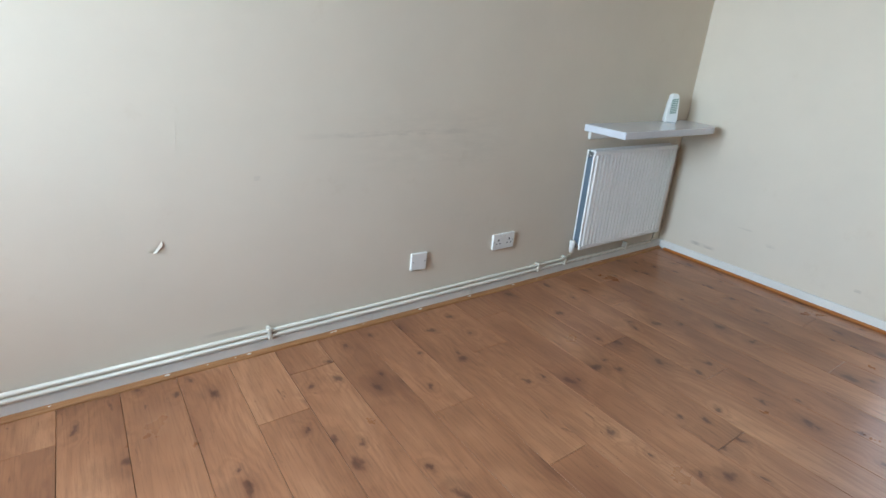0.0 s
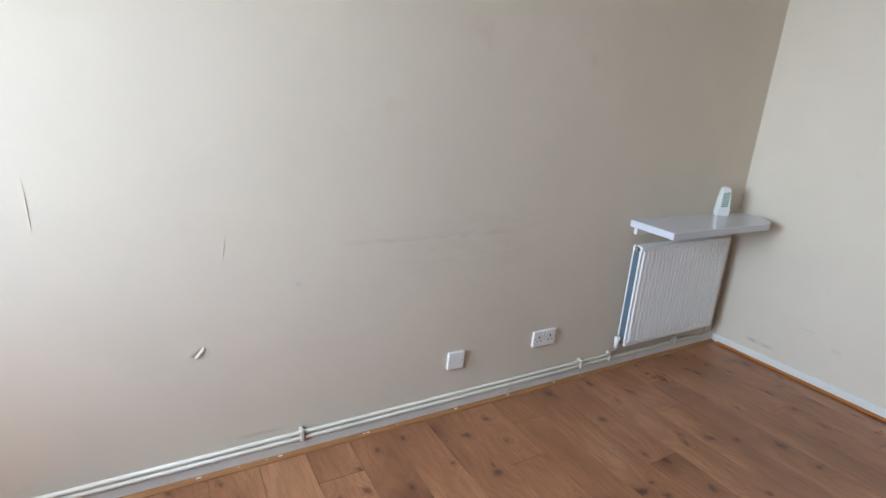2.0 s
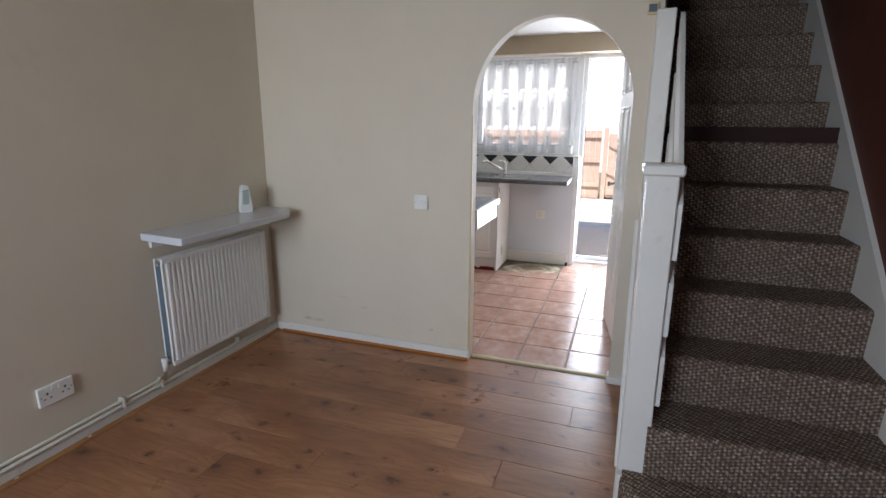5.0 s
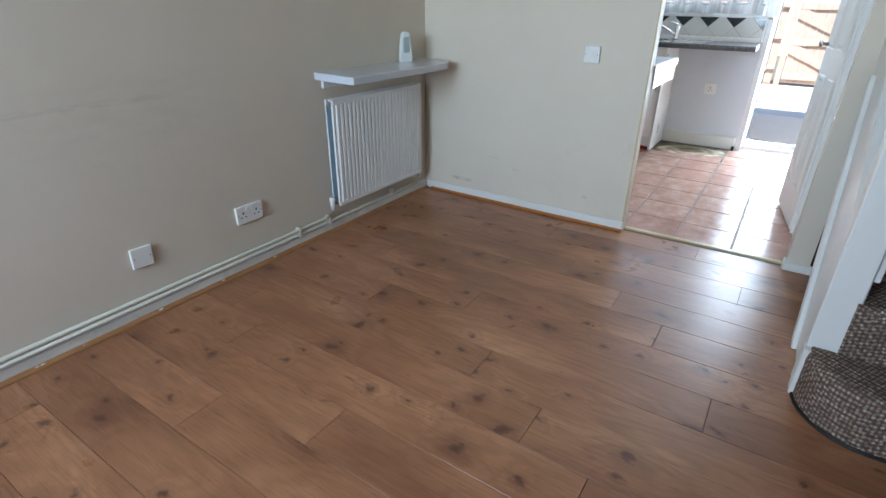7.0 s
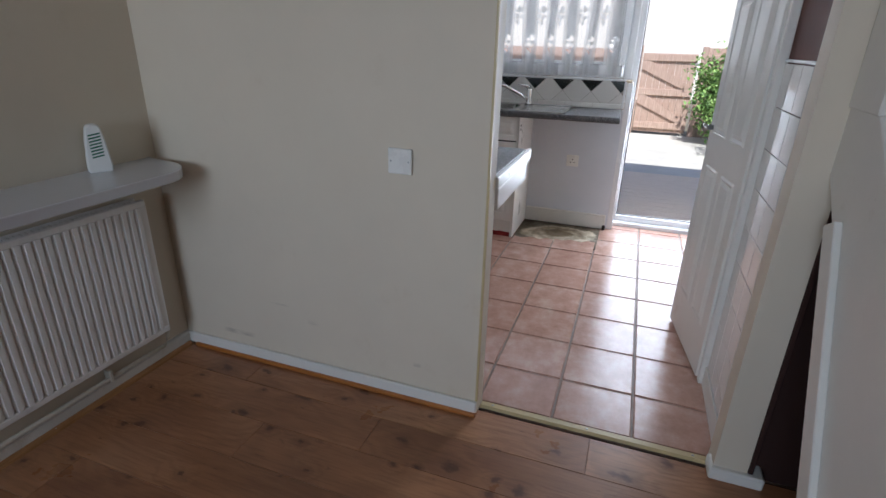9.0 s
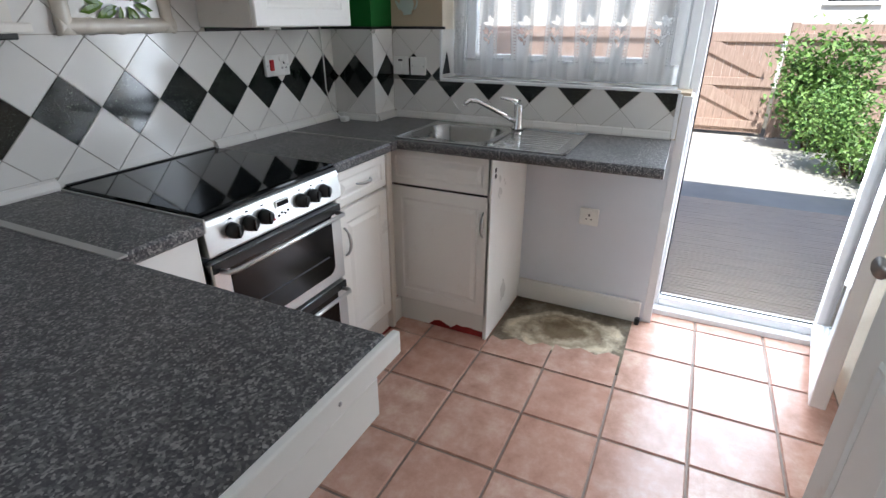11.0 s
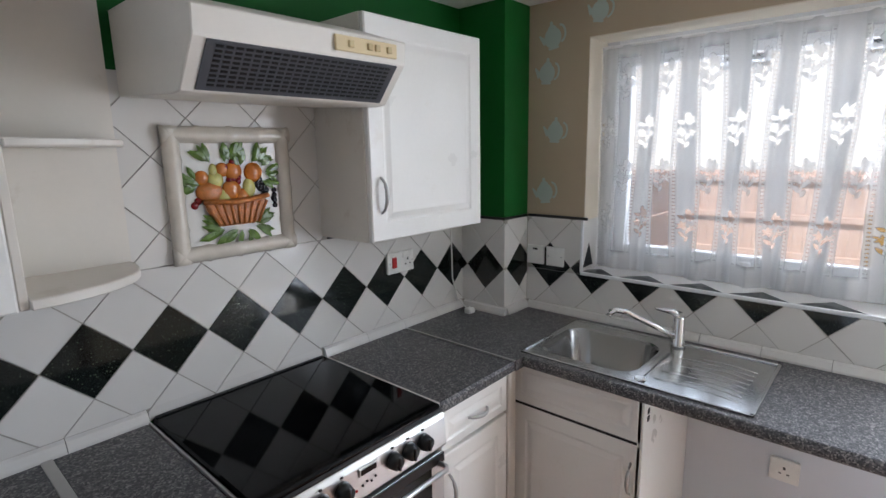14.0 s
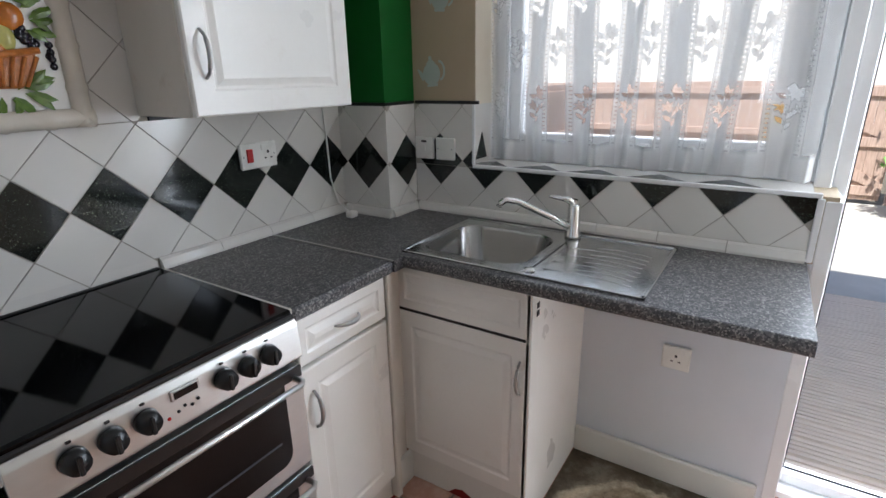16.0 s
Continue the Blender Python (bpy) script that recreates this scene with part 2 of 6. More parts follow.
def timber(name, dark, light, axis, rough=0.75):
    n = Nodes(name)
    info = n.add("ObjectInfo")
    s = [8.0, 8.0, 8.0]
    s[axis] = 0.7
    g = n.noise(9.0, n.coords(tuple(s), n.add("CombineXYZ", i0=n.math("MULTIPLY", info.outputs["Random"], 50.0)).outputs[0]), detail=7, rough=0.7)
    col = n.ramp(g, [(0.3, dark), (0.7, light)])
    col = n.mix(n.math("MULTIPLY", info.outputs["Random"], 0.4), col, shade(dark, 1.2))
    n.bump(g, 0.4, 0.004)
    return n.out(Base_Color=col, Roughness=rough)


def steel(name, v, rough, stretch=(1, 1, 1)):
    n = Nodes(name)
    g = n.noise(160.0, n.coords(stretch), detail=4)
    sm = n.noise(7.0, detail=5)
    n.bump(g, 0.06, 0.0006)
    return n.out(Base_Color=n.mix(n.math("MULTIPLY", g, 0.4), (v, v, v * 0.98, 1), grey(v * 0.75)), Metallic=1.0, Roughness=n.math("ADD", n.math("MULTIPLY", sm, 0.2), rough))


def clear_glass(name, tint=(1, 1, 1, 1)):
    n = Nodes(name)
    tr = n.add("BsdfTransparent", i0=tint)
    gl = n.add("BsdfGlossy", Roughness=0.02)
    f = n.add("Fresnel", IOR=1.45)
    mx = n.add("MixShader", i0=f.outputs[0], i1=tr.outputs[0], i2=gl.outputs[0])
    n.t.links.new(mx.outputs[0], n.t.nodes["Material Output"].inputs[0])
    return n.m


def net(name, solid, ground):
    """Net fabric: sheer bands of open holes beside dense woven bands, with a ladder of eyelets where they meet."""
    n = Nodes(name)
    df = n.add("BsdfDiffuse", Color=grey(0.78))
    tl = n.add("BsdfTranslucent", Color=grey(0.4))
    th = n.add("MixShader", i0=0.3, i1=df.outputs[0], i2=tl.outputs[0])
    tr = n.add("BsdfTransparent")
    uv = n.add("UVMap")
    uv.uv_map = "uv"
    sep = n.add("SeparateXYZ", i0=uv.outputs[0])
    phase = n.math("FRACT", sep.outputs[0])
    stripe = n.ramp(phase, [(0.0, grey(ground)), (0.03, grey(0.75)), (0.1, grey(0.7)), (0.12, grey(solid)), (0.5, grey(solid)), (0.52, grey(0.7)), (0.59, grey(0.75)), (0.62, grey(ground))])
    holes = n.math("GREATER_THAN", n.math("SINE", n.math("MULTIPLY", sep.outputs[1], 420.0)), 0.35)
    ladder = n.ramp(phase, [(0.04, grey(0)), (0.05, grey(0.4)), (0.085, grey(0.4)), (0.095, grey(0)), (0.525, grey(0)), (0.535, grey(0.4)), (0.57, grey(0.4)), (0.58, grey(0))])
    stripe = n.math("SUBTRACT", stripe, n.math("MULTIPLY", holes, ladder))
    hem = n.ramp(sep.outputs[1], [(0.03, grey(0.85)), (0.07, grey(0)), (0.9, grey(0)), (0.93, grey(0.78))])
    stripe = n.math("MAXIMUM", stripe, hem)
    mark = n.add("UVMap")
    mark.uv_map = "flowers"
    flower = n.add("SeparateXYZ", i0=mark.outputs[0]).outputs[0]
    swap = n.ramp(phase, [(0.08, grey(0.8)), (0.1, grey(0.16)), (0.52, grey(0.16)), (0.54, grey(0.8))])
    stripe = n.mix(flower, stripe, swap)
    thread = n.noise(420.0, detail=1)
    fac = n.math("ADD", stripe, n.math("MULTIPLY", n.math("SUBTRACT", thread, 0.5), 0.25))
    mx = n.add("MixShader", i0=fac, i1=tr.outputs[0], i2=th.outputs[0])
    n.t.links.new(mx.outputs[0], n.t.nodes["Material Output"].inputs[0])
    return n.m


def lace():
    n = Nodes("white_lace")
    df = n.add("BsdfDiffuse", Color=grey(0.88))
    tl = n.add("BsdfTranslucent", Color=grey(0.96))
    mx = n.add("MixShader", i0=0.72, i1=df.outputs[0], i2=tl.outputs[0])
    n.t.links.new(mx.outputs[0], n.t.nodes["Material Output"].inputs[0])
    return n.m


def leaf(name, dark, light):
    n = Nodes(name)
    geo = n.add("NewGeometry")
    col = n.mix(geo.outputs["Random Per Island"], dark, light)
    return n.out(Base_Color=col, Roughness=0.5, Transmission_Weight=0.0, Subsurface_Weight=0.0)


M = {
    "cream": wall_paint("cream_emulsion", srgb(223, 212, 193), srgb(196, 179, 154), (
        (0, 1.46, 0.862, 0.44, 0.014, 0.14), (0, 0.9, 0.72, 0.015, 0.01, 0.35), (0, 1.7, 0.83, 0.5, 0.16, 0.06), (0, 0.75, 0.12, 0.1, 0.01, 0.18),
        (1, 2.15, 0.115, 0.09, 0.014, 0.4), (1, 1.764, 0.246, 0.03, 0.012, 0.3), (1, 1.92, 0.30, 0.05, 0.005, 0.3), (1, 1.3, 0.16, 0.02, 0.01, 0.25))),
    "kitchen_beige": wall_paint("beige_wallpaper", srgb(186, 169, 143), srgb(166, 150, 126)),
    "green": wall_paint("green_emulsion", srgb(12, 96, 30), srgb(10, 78, 24)),
    "grey_wall": wall_paint("pale_grey_emulsion", srgb(222, 226, 232), srgb(198, 199, 200)),
    "ceiling": wall_paint("white_ceiling_paint", srgb(236, 234, 230), srgb(214, 210, 202)),
    "salmon": wall_paint("terracotta_emulsion", srgb(196, 126, 98), srgb(170, 106, 82)),
    "brown_wall": wall_paint("dark_brown_emulsion", srgb(96, 54, 42), srgb(72, 42, 34)),
    "outside": wall_paint("cream_render", srgb(232, 223, 210), srgb(210, 198, 182)),
    "white_gloss": painted("white_gloss_paint", srgb(232, 230, 224), 0.32, 0.06, 2.0, 60, 0.08, dirt=srgb(178, 166, 146)),
    "white_door": painted("white_vinyl_door", srgb(244, 242, 237), 0.3, 0.04, 2.0, 80, 0.06, dirt=srgb(226, 219, 206)),
    "cabinet": painted("cream_cabinet_side", srgb(228, 222, 212), 0.42, 0.08, 2.0, 80, 0.06, dirt=srgb(178, 160, 134)),
    "upvc": painted("white_upvc", srgb(236, 237, 238), 0.25, 0.03, 3.0, 60, 0.03),
    "pipe": painted("painted_pipe", srgb(222, 216, 200), 0.4, 0.15, 5.0, 40, 0.2, dirt=srgb(150, 134, 108)),
    "skirt": painted("worn_skirting_paint", srgb(222, 220, 212), 0.4, 0.12, 4.0, 40, 0.3, 0.002, dirt=srgb(168, 148, 118)),
    "radiator": painted("white_radiator_enamel", srgb(243, 242, 239), 0.3, 0.05, 3.0, 60, 0.05),
    # shade between the radiator panels as a colour; also the sensor's face
    "rad_inner": painted("radiator_shadow_gap", srgb(96, 110, 122), 0.6),
    "plate": painted("white_plastic", srgb(236, 235, 230), 0.28, 0.03, 8.0, 60, 0.03),
    "plate_dark": painted("dark_slot", srgb(30, 28, 27), 0.6),
    "red": painted("red_plastic", srgb(190, 24, 20), 0.35),
    "red_paint": painted("flaking_red_paint", srgb(140, 22, 24), 0.6, 0.3, 9.0),
    "shelf": painted("pale_grey_gloss", srgb(212, 214, 220), 0.13, 0.04, 2.0, 60, 0.03),
    "bead": timber("orange_wood_bead", srgb(150, 88, 34), srgb(188, 122, 56), 1, 0.45),
    "bead_x": timber("pale_wood_bead", srgb(142, 98, 58), srgb(182, 136, 90), 0, 0.5),
    "strip": painted("pale_gold_strip", srgb(206, 186, 140), 0.4, 0.12, 6.0),
    "laminate": laminate(),
    "subfloor": painted("dark_underlay", srgb(40, 26, 20), 0.8),
    "carpet": carpet(),
    "worktop": worktop(),
    "joint": painted("aluminium_joint", srgb(190, 188, 184), 0.35, 0.1, 8.0, 80, 0.1, metal=0.7),
    "tile_white": ceramic("white_glazed_tile", srgb(226, 223, 218), 0.04),
    "tile_black": ceramic("black_speckled_tile", srgb(17, 23, 21), 0.02, 0.12),
    "grout": painted("grey_grout", srgb(180, 174, 164), 0.8, 0.2, 9.0, 200, 0.3),
    "floor_grout": painted("dark_floor_grout", srgb(146, 128, 116), 0.6, 0.3, 7.0, 200, 0.3),
    "dado": painted("black_dado_strip", srgb(24, 24, 24), 0.4),
    "terracotta": floor_ceramic(),
    "screed": concrete_stained(),
    "steel": steel("brushed_steel", 0.62, 0.26, (0.1, 1, 1)),
    "sink_steel": steel("worn_sink_steel", 0.58, 0.1, (1, 0.2, 1)),
    "chrome": steel("chrome", 0.82, -0.04),
    "handle": steel("satin_nickel", 0.5, 0.25),
    "hob": painted("black_hob_glass", srgb(4, 4, 5), 0.06, 0.0, 1.0, 30, 0.0, specular=0.16),
    # sink steel again, darkened for the shade inside the bowl
    "bowl": steel("shaded_bowl_steel", 0.36, 0.08, (1, 0.2, 1)),
    "black": painted("black_enamel", srgb(14, 14, 15), 0.3),
    "oven_glass": painted("dark_oven_glass", srgb(8, 7, 7), 0.1, 0.1, specular=0.25),
    "grille": painted("dark_grille", srgb(74, 75, 80), 0.5),
    "ivory": painted("yellowed_plastic", srgb(224, 204, 160), 0.4),
    "bamboo": painted("bamboo_relief_glaze", srgb(216, 208, 194), 0.2, 0.12, 9.0, 50, 0.2, 0.003),
    "plaque": painted("white_glaze", srgb(230, 228, 222), 0.14, 0.04, 7.0),
    "teapot": painted("pale_blue_print", srgb(184, 198, 190), 0.6),
    "leaf_glaze": painted("green_glaze", srgb(98, 126, 52), 0.2, 0.4, 40.0, 90, 0.2),
    "pear": painted("pear_glaze", srgb(206, 200, 118), 0.2, 0.3, 25.0),
    "peach": painted("peach_glaze", srgb(210, 124, 44), 0.2, 0.3, 25.0),
    "cherry": painted("cherry_glaze", srgb(130, 20, 22), 0.15, 0.3, 30.0),
    "grape": painted("grape_glaze", srgb(20, 14, 26), 0.15, 0.3, 30.0),
    "basket": painted("basket_glaze", srgb(196, 120, 56), 0.3, 0.35, 60.0, 120, 0.6, 0.003),
    "glass": clear_glass("window_glass"),
    "net": net("net_curtain", 0.93, 0.22),
    "lace": lace(),
    "deck": timber("weathered_decking", srgb(204, 187, 169), srgb(228, 212, 194), 1),
    "fence": timber("brown_stained_fence", srgb(152, 126, 111), srgb(200, 174, 156), 2),
    "paving": painted("concrete_paving", srgb(196, 190, 178), 0.85, 0.2, 1.5, 90, 0.4, 0.004),
    "soil": painted("garden_ground", srgb(104, 96, 80), 0.95, 0.3, 0.7, 40, 0.6, 0.02),
    "leaves": leaf("garden_leaves", (0.07, 0.16, 0.03, 1), (0.26, 0.4, 0.1, 1)),
    "twig": painted("bark", srgb(84, 66, 50), 0.9),
    "roof": painted("brown_roof_tile", srgb(110, 76, 60), 0.8, 0.3, 3.0),
    "freshener": painted("freshener_plastic", srgb(238, 238, 234), 0.3),
    "gel": painted("green_gel", srgb(40, 110, 84), 0.4),
    "yellow": timber("ochre_stained_timber", srgb(196, 142, 44), srgb(226, 176, 76), 2, 0.6),
    "rubber": painted("black_edging", srgb(18, 16, 16), 0.6),
    # shade under the stairs put into the colour; also the dark wood edge
    "void": painted("void_shade_and_dark_wood", srgb(52, 26, 20), 0.8),
}


# ---- building helpers ----
def mesh_from(bm, name, material, smooth=False):
    me = bpy.data.meshes.new(name)
    bm.to_mesh(me)
    bm.free()
    me.materials.append(M[material])
    if smooth:
        for p in me.polygons:
            p.use_smooth = True
    return me


def solid(name, bm, material, label="", category="", kind="", group="", smooth=False):
    """A top-level mesh."""
    return tagged(new(name, mesh_from(bm, name, material, smooth)), label, category, group, kind)


def thing(name, at, label, category, group="", kind=""):
    """A top-level Empty at the base of a thing."""
    ob = new(name)
    ob.location = at
    ob.empty_display_size = 0.05
    return tagged(ob, label, category, group, kind)


def part(name, bm, material, parent, label="", smooth=False):
    """One mesh, built in world coordinates, under a thing or a part."""
    ob = new(name, mesh_from(bm, name, material, smooth))
    ob.parent = parent
    if parent.type == "EMPTY":
        ob.matrix_parent_inverse = Matrix.Translation(parent.location).inverted()
    return tagged(ob, label)


def box(x0, x1, y0, y1, z0, z1, bevel=0.0, bm=None, seg=1):
    bm = bm or bmesh.new()
    r = bmesh.ops.create_cube(bm, size=1.0)["verts"]
    for v in r:
        v.co = Vector(((x0 + x1) / 2 + v.co.x * (x1 - x0), (y0 + y1) / 2 + v.co.y * (y1 - y0), (z0 + z1) / 2 + v.co.z * (z1 - z0)))
    if bevel:
        es = {e for v in r for e in v.link_edges}
        bmesh.ops.bevel(bm, geom=list(es), offset=bevel, segments=seg, affect="EDGES", profile=0.5)
    return bm


def prism(points, axis, a, b, bm=None, bevel=0.0):
    """A polygon of two coordinates, drawn out along axis from a to b. Axis x: (y, z); y: (x, z); z: (x, y)."""
    bm = bm or bmesh.new()

    def put(p, d):
        return {"x": (d, p[0], p[1]), "y": (p[0], d, p[1]), "z": (p[0], p[1], d)}[axis]
    lo = [bm.verts.new(put(p, a)) for p in points]
    hi = [bm.verts.new(put(p, b)) for p in points]
    faces = [bm.faces.new(lo), bm.faces.new(hi[::-1])]
    for i in range(len(points)):
        j = (i + 1) % len(points)
        faces.append(bm.faces.new((lo[i], hi[i], hi[j], lo[j])))
    bmesh.ops.recalc_face_normals(bm, faces=faces)
    if bevel:
        bmesh.ops.bevel(bm, geom=list({e for f in faces for e in f.edges}), offset=bevel, segments=1, affect="EDGES", profile=0.5)
    return bm


def tube(points, radius, sides=10, bm=None, caps=True):
    bm = bm or bmesh.new()
    pts = [Vector(p) for p in points]
    rings = []
    for i, p in enumerate(pts):
        d = (pts[min(i + 1, len(pts) - 1)] - pts[max(i - 1, 0)]).normalized()
        up = Vector((0, 0, 1)) if abs(d.z) < 0.9 else Vector((1, 0, 0))
        a = d.cross(up).normalized()
        b = d.cross(a)
        r = radius[i] if isinstance(radius, (list, tuple)) else radius
        rings.append([bm.verts.new(p + a * math.cos(t) * r + b * math.sin(t) * r) for t in [2 * math.pi * k / sides for k in range(sides)]])
    for r0, r1 in zip(rings, rings[1:]):
        for k in range(sides):
            bm.faces.new((r0[k], r0[(k + 1) % sides], r1[(k + 1) % sides], r1[k]))
    if caps:
        bm.faces.new(rings[0][::-1])
        bm.faces.new(rings[-1])
    bmesh.ops.recalc_face_normals(bm, faces=bm.faces[:])
    return bm


def ball(at, r, bm=None, squash=(1, 1, 1), seg=12):
    bm = bm or bmesh.new()
    vs = bmesh.ops.create_uvsphere(bm, u_segments=seg, v_segments=max(6, seg // 2), radius=r)["verts"]
    for v in vs:
        v.co = Vector((v.co.x * squash[0], v.co.y * squash[1], v.co.z * squash[2])) + Vector(at)
    return bm


def arc(cx, cy, rx, ry, a0, a1, n):
    return [(cx + rx * math.cos(radians(a0 + (a1 - a0) * i / n)), cy + ry * math.sin(radians(a0 + (a1 - a0) * i / n))) for i in range(n + 1)]


def clip_poly(poly, x0, x1, y0, y1):
    for k, lim, sign in ((0, x0, 1), (0, x1, -1), (1, y0, 1), (1, y1, -1)):
        res = []
        for i, p in enumerate(poly):
            q = poly[(i + 1) % len(poly)]
            pin, qin = (p[k] - lim) * sign >= 0, (q[k] - lim) * sign >= 0
            if pin:
                res.append(p)
            if pin != qin:
                t = (lim - p[k]) / (q[k] - p[k])
                res.append((p[0] + (q[0] - p[0]) * t, p[1] + (q[1] - p[1]) * t))
        poly = res
        if len(poly) < 3:
            return []
    return poly


def area(p):
    return abs(sum(p[i][0] * p[(i + 1) % len(p)][1] - p[(i + 1) % len(p)][0] * p[i][1] for i in range(len(p)))) / 2


# ---- structure: living room ----
CEIL, NY, AX, AX2 = 2.235, 2.455, 3.61, 3.70
WX, SY = -1.30, -0.67
KY, KX, KS = 2.36, 6.07, 0.20


def wall_with_hole(name, axis, a, b, u0, u1, z0, z1, hole, material, label):
    """A wall across axis from a to b with one rectangular opening (u0, u1, z0, z1)."""
    h0, h1, hz0, hz1 = hole
    bm = bmesh.new()
    for p, q, r, s in ((u0, h0, z0, z1), (h1, u1, z0, z1), (h0, h1, z0, hz0), (h0, h1, hz1, z1)):
        if q - p > 0.001 and s - r > 0.001:
            if axis == "x":
                box(a, b, p, q, r, s, bm=bm)
            else:
                box(p, q, a, b, r, s, bm=bm)
    return solid(name, bm, material, label, "wall", "structure")


floor_base = solid("floor", box(WX, AX + 0.04, SY, NY, -0.12, -0.009), "subfloor", "knotty wood laminate floor laid in long planks", "floor", "structure")
wall_north = solid("wall_north", box(WX - 0.2, AX2, NY, NY + 0.2, -0.12, CEIL + 0.25), "cream", "cream painted living room wall with scuffs", "wall", "structure")
wall_with_hole("wall_west", "x", WX - 0.2, WX, SY - 0.2, NY, -0.12, CEIL + 0.25, (0.8, 2.36, 0.98, 2.12), "cream", "cream wall with a wide window")
solid("wall_south", box(WX - 0.2, 6.4, SY - 0.2, SY, -0.12, 4.6), "brown_wall", "dark brown painted stairwell wall", "wall", "structure")

# arch wall: outline with the arched opening, drawn through its thickness
AY0, AY1, SPRING, RISE = 0.235, 1.055, 1.50, 0.44
half = (AY1 - AY0) / 2
curve = arc((AY0 + AY1) / 2, SPRING, half, RISE, 180, 0, 28)
bm = bmesh.new()
box(AX, AX2, AY1, NY, -0.12, CEIL + 0.25, bm=bm)
box(AX, AX2, 0.135, AY0, -0.12, SPRING, bm=bm)
box(AX, AX2, 0.135, AY0, SPRING, CEIL + 0.25, bm=bm)
for p, q in zip(curve, curve[1:]):
    prism([(p[0], p[1]), (q[0], q[1]), (q[0], CEIL + 0.25), (p[0], CEIL + 0.25)], "x", AX, AX2, bm=bm)
bmesh.ops.remove_doubles(bm, verts=bm.verts[:], dist=0.0005)
arch_wall = solid("wall_arch", bm, "cream", "cream painted wall with a rounded archway", "wall", "structure")

bm = box(WX - 0.2, AX, 0.165, NY + 0.2, CEIL, CEIL + 0.25)
box(WX - 0.2, 1.35, SY - 0.2, 0.165, CEIL, CEIL + 0.25, bm=bm)
solid("ceiling_living", bm, "ceiling", "white painted plaster ceiling", "ceiling", "structure")
# stairwell shell above
# added dark strip hides the pale ceiling edge where the stairwell is in shade
solid("stairwell_shade_strip", box(1.36, AX, 0.158, 0.1645, CEIL, CEIL + 0.25), "brown_wall", "dark strip over the ceiling edge, standing for the unlit stairwell", "trim", "structure")
bm = box(1.15, 1.35, SY, 0.165, CEIL + 0.25, 4.6)
box(1.35, 6.2, 0.165, 0.3, CEIL + 0.25, 4.6, bm=bm)
solid("wall_landing", bm, "brown_wall", "dark painted stairwell wall above the ceiling line", "wall", "structure")
solid("wall_stair_top", box(5.5, 5.62, SY, 0.17, 2.2, 4.6), "salmon", "terracotta painted wall at the head of the stairs", "wall", "structure")
solid("ceiling_landing", box(1.15, 6.2, SY - 0.2, 0.3, 4.6, 4.75), "ceiling", "white landing ceiling", "ceiling", "structure")


# laminate planks along y
def plank_mesh(x0, x1, y0, y1):
    bm = bmesh.new()
    c = 0.0012
    lo = [bm.verts.new((x, y, -0.009)) for x, y in ((x0, y0), (x1, y0), (x1, y1), (x0, y1))]
    mid = [bm.verts.new((x, y, -c)) for x, y in ((x0, y0), (x1, y0), (x1, y1), (x0, y1))]
    hi = [bm.verts.new((x, y, 0.0)) for x, y in ((x0 + c, y0 + c), (x1 - c, y0 + c), (x1 - c, y1 - c), (x0 + c, y1 - c))]
    bm.faces.new(hi)
    for a, b in ((lo, mid), (mid, hi)):
        for i in range(4):
            bm.faces.new((a[i], a[(i + 1) % 4], b[(i + 1) % 4], b[i]))
    return bm


W = 0.182
rng = random.Random(4)
x = AX + 0.03
row = 0
while x > WX:
    y = NY - 0.024
    first = (0.42, 1.05, 0.66, 1.3, 0.2)[row % 5]
    length = first
    while y > SY:
        y0 = max(SY, y - length)
        part("plank", plank_mesh(max(WX, x - W) + 0.0006, x - 0.0006, y0 + 0.0006, y - 0.0006), "laminate", floor_base)
        y, length = y0, 1.38
    x -= W
    row += 1

# skirting, beads and threshold
bm = prism([(NY, 0.0), (NY - 0.02, 0.0), (NY - 0.02, 0.05), (NY - 0.012, 0.06), (NY, 0.062)], "x", WX, AX - 0.002)
baseboard = solid("baseboard_north", bm, "skirt", "chipped white skirting board along the wall", "skirting board", "structure")
bm = prism([(NY - 0.02, 0.0)] + arc(NY - 0.02, 0.0, 0.02, 0.016, 180, 90, 5), "x", WX, AX - 0.02)
rng = random.Random(9)
for v in bm.verts:
    v.co.y += rng.uniform(-0.002, 0.002)
part("bead", bm, "bead_x", baseboard, "worn wooden quadrant bead")
bm = bmesh.new()
for i in range(14):
    px = rng.uniform(-0.2, 3.4)
    s = rng.uniform(0.003, 0.012)
    ball((px, NY - 0.03, 0.015), s * 0.6, bm, (1.6, 0.5, 0.45), 8)
part("paint_drips", bm, "white_gloss", baseboard, "blobs of white paint on the bead", True)
bm = box(AX - 0.016, AX, AY1 - 0.002, NY - 0.02, 0.012, 0.062, 0.004)
bb = solid("baseboard_arch", bm, "white_gloss", "white painted skirting board", "skirting board", "structure")
part("bead", box(AX - 0.028, AX - 0.001, AY1 - 0.004, NY - 0.06, 0.0, 0.018, 0.005), "bead", bb, "orange stained wood bead")
solid("baseboard_jamb", box(AX - 0.02, AX + 0.06, 0.085, AY0 + 0.012, 0.0, 0.045, 0.006), "white_gloss", "short white skirting at the foot of the jamb", "skirting board", "structure")
th = solid("threshold", prism([(AX2 - 0.045, 0.0), (AX2 - 0.035, 0.008), (AX2 - 0.012, 0.008), (AX2 - 0.002, 0.0)], "y", AY0 + 0.003, AY1 - 0.003), "strip", "pale gold threshold strip under the archway", "threshold strip", "structure")
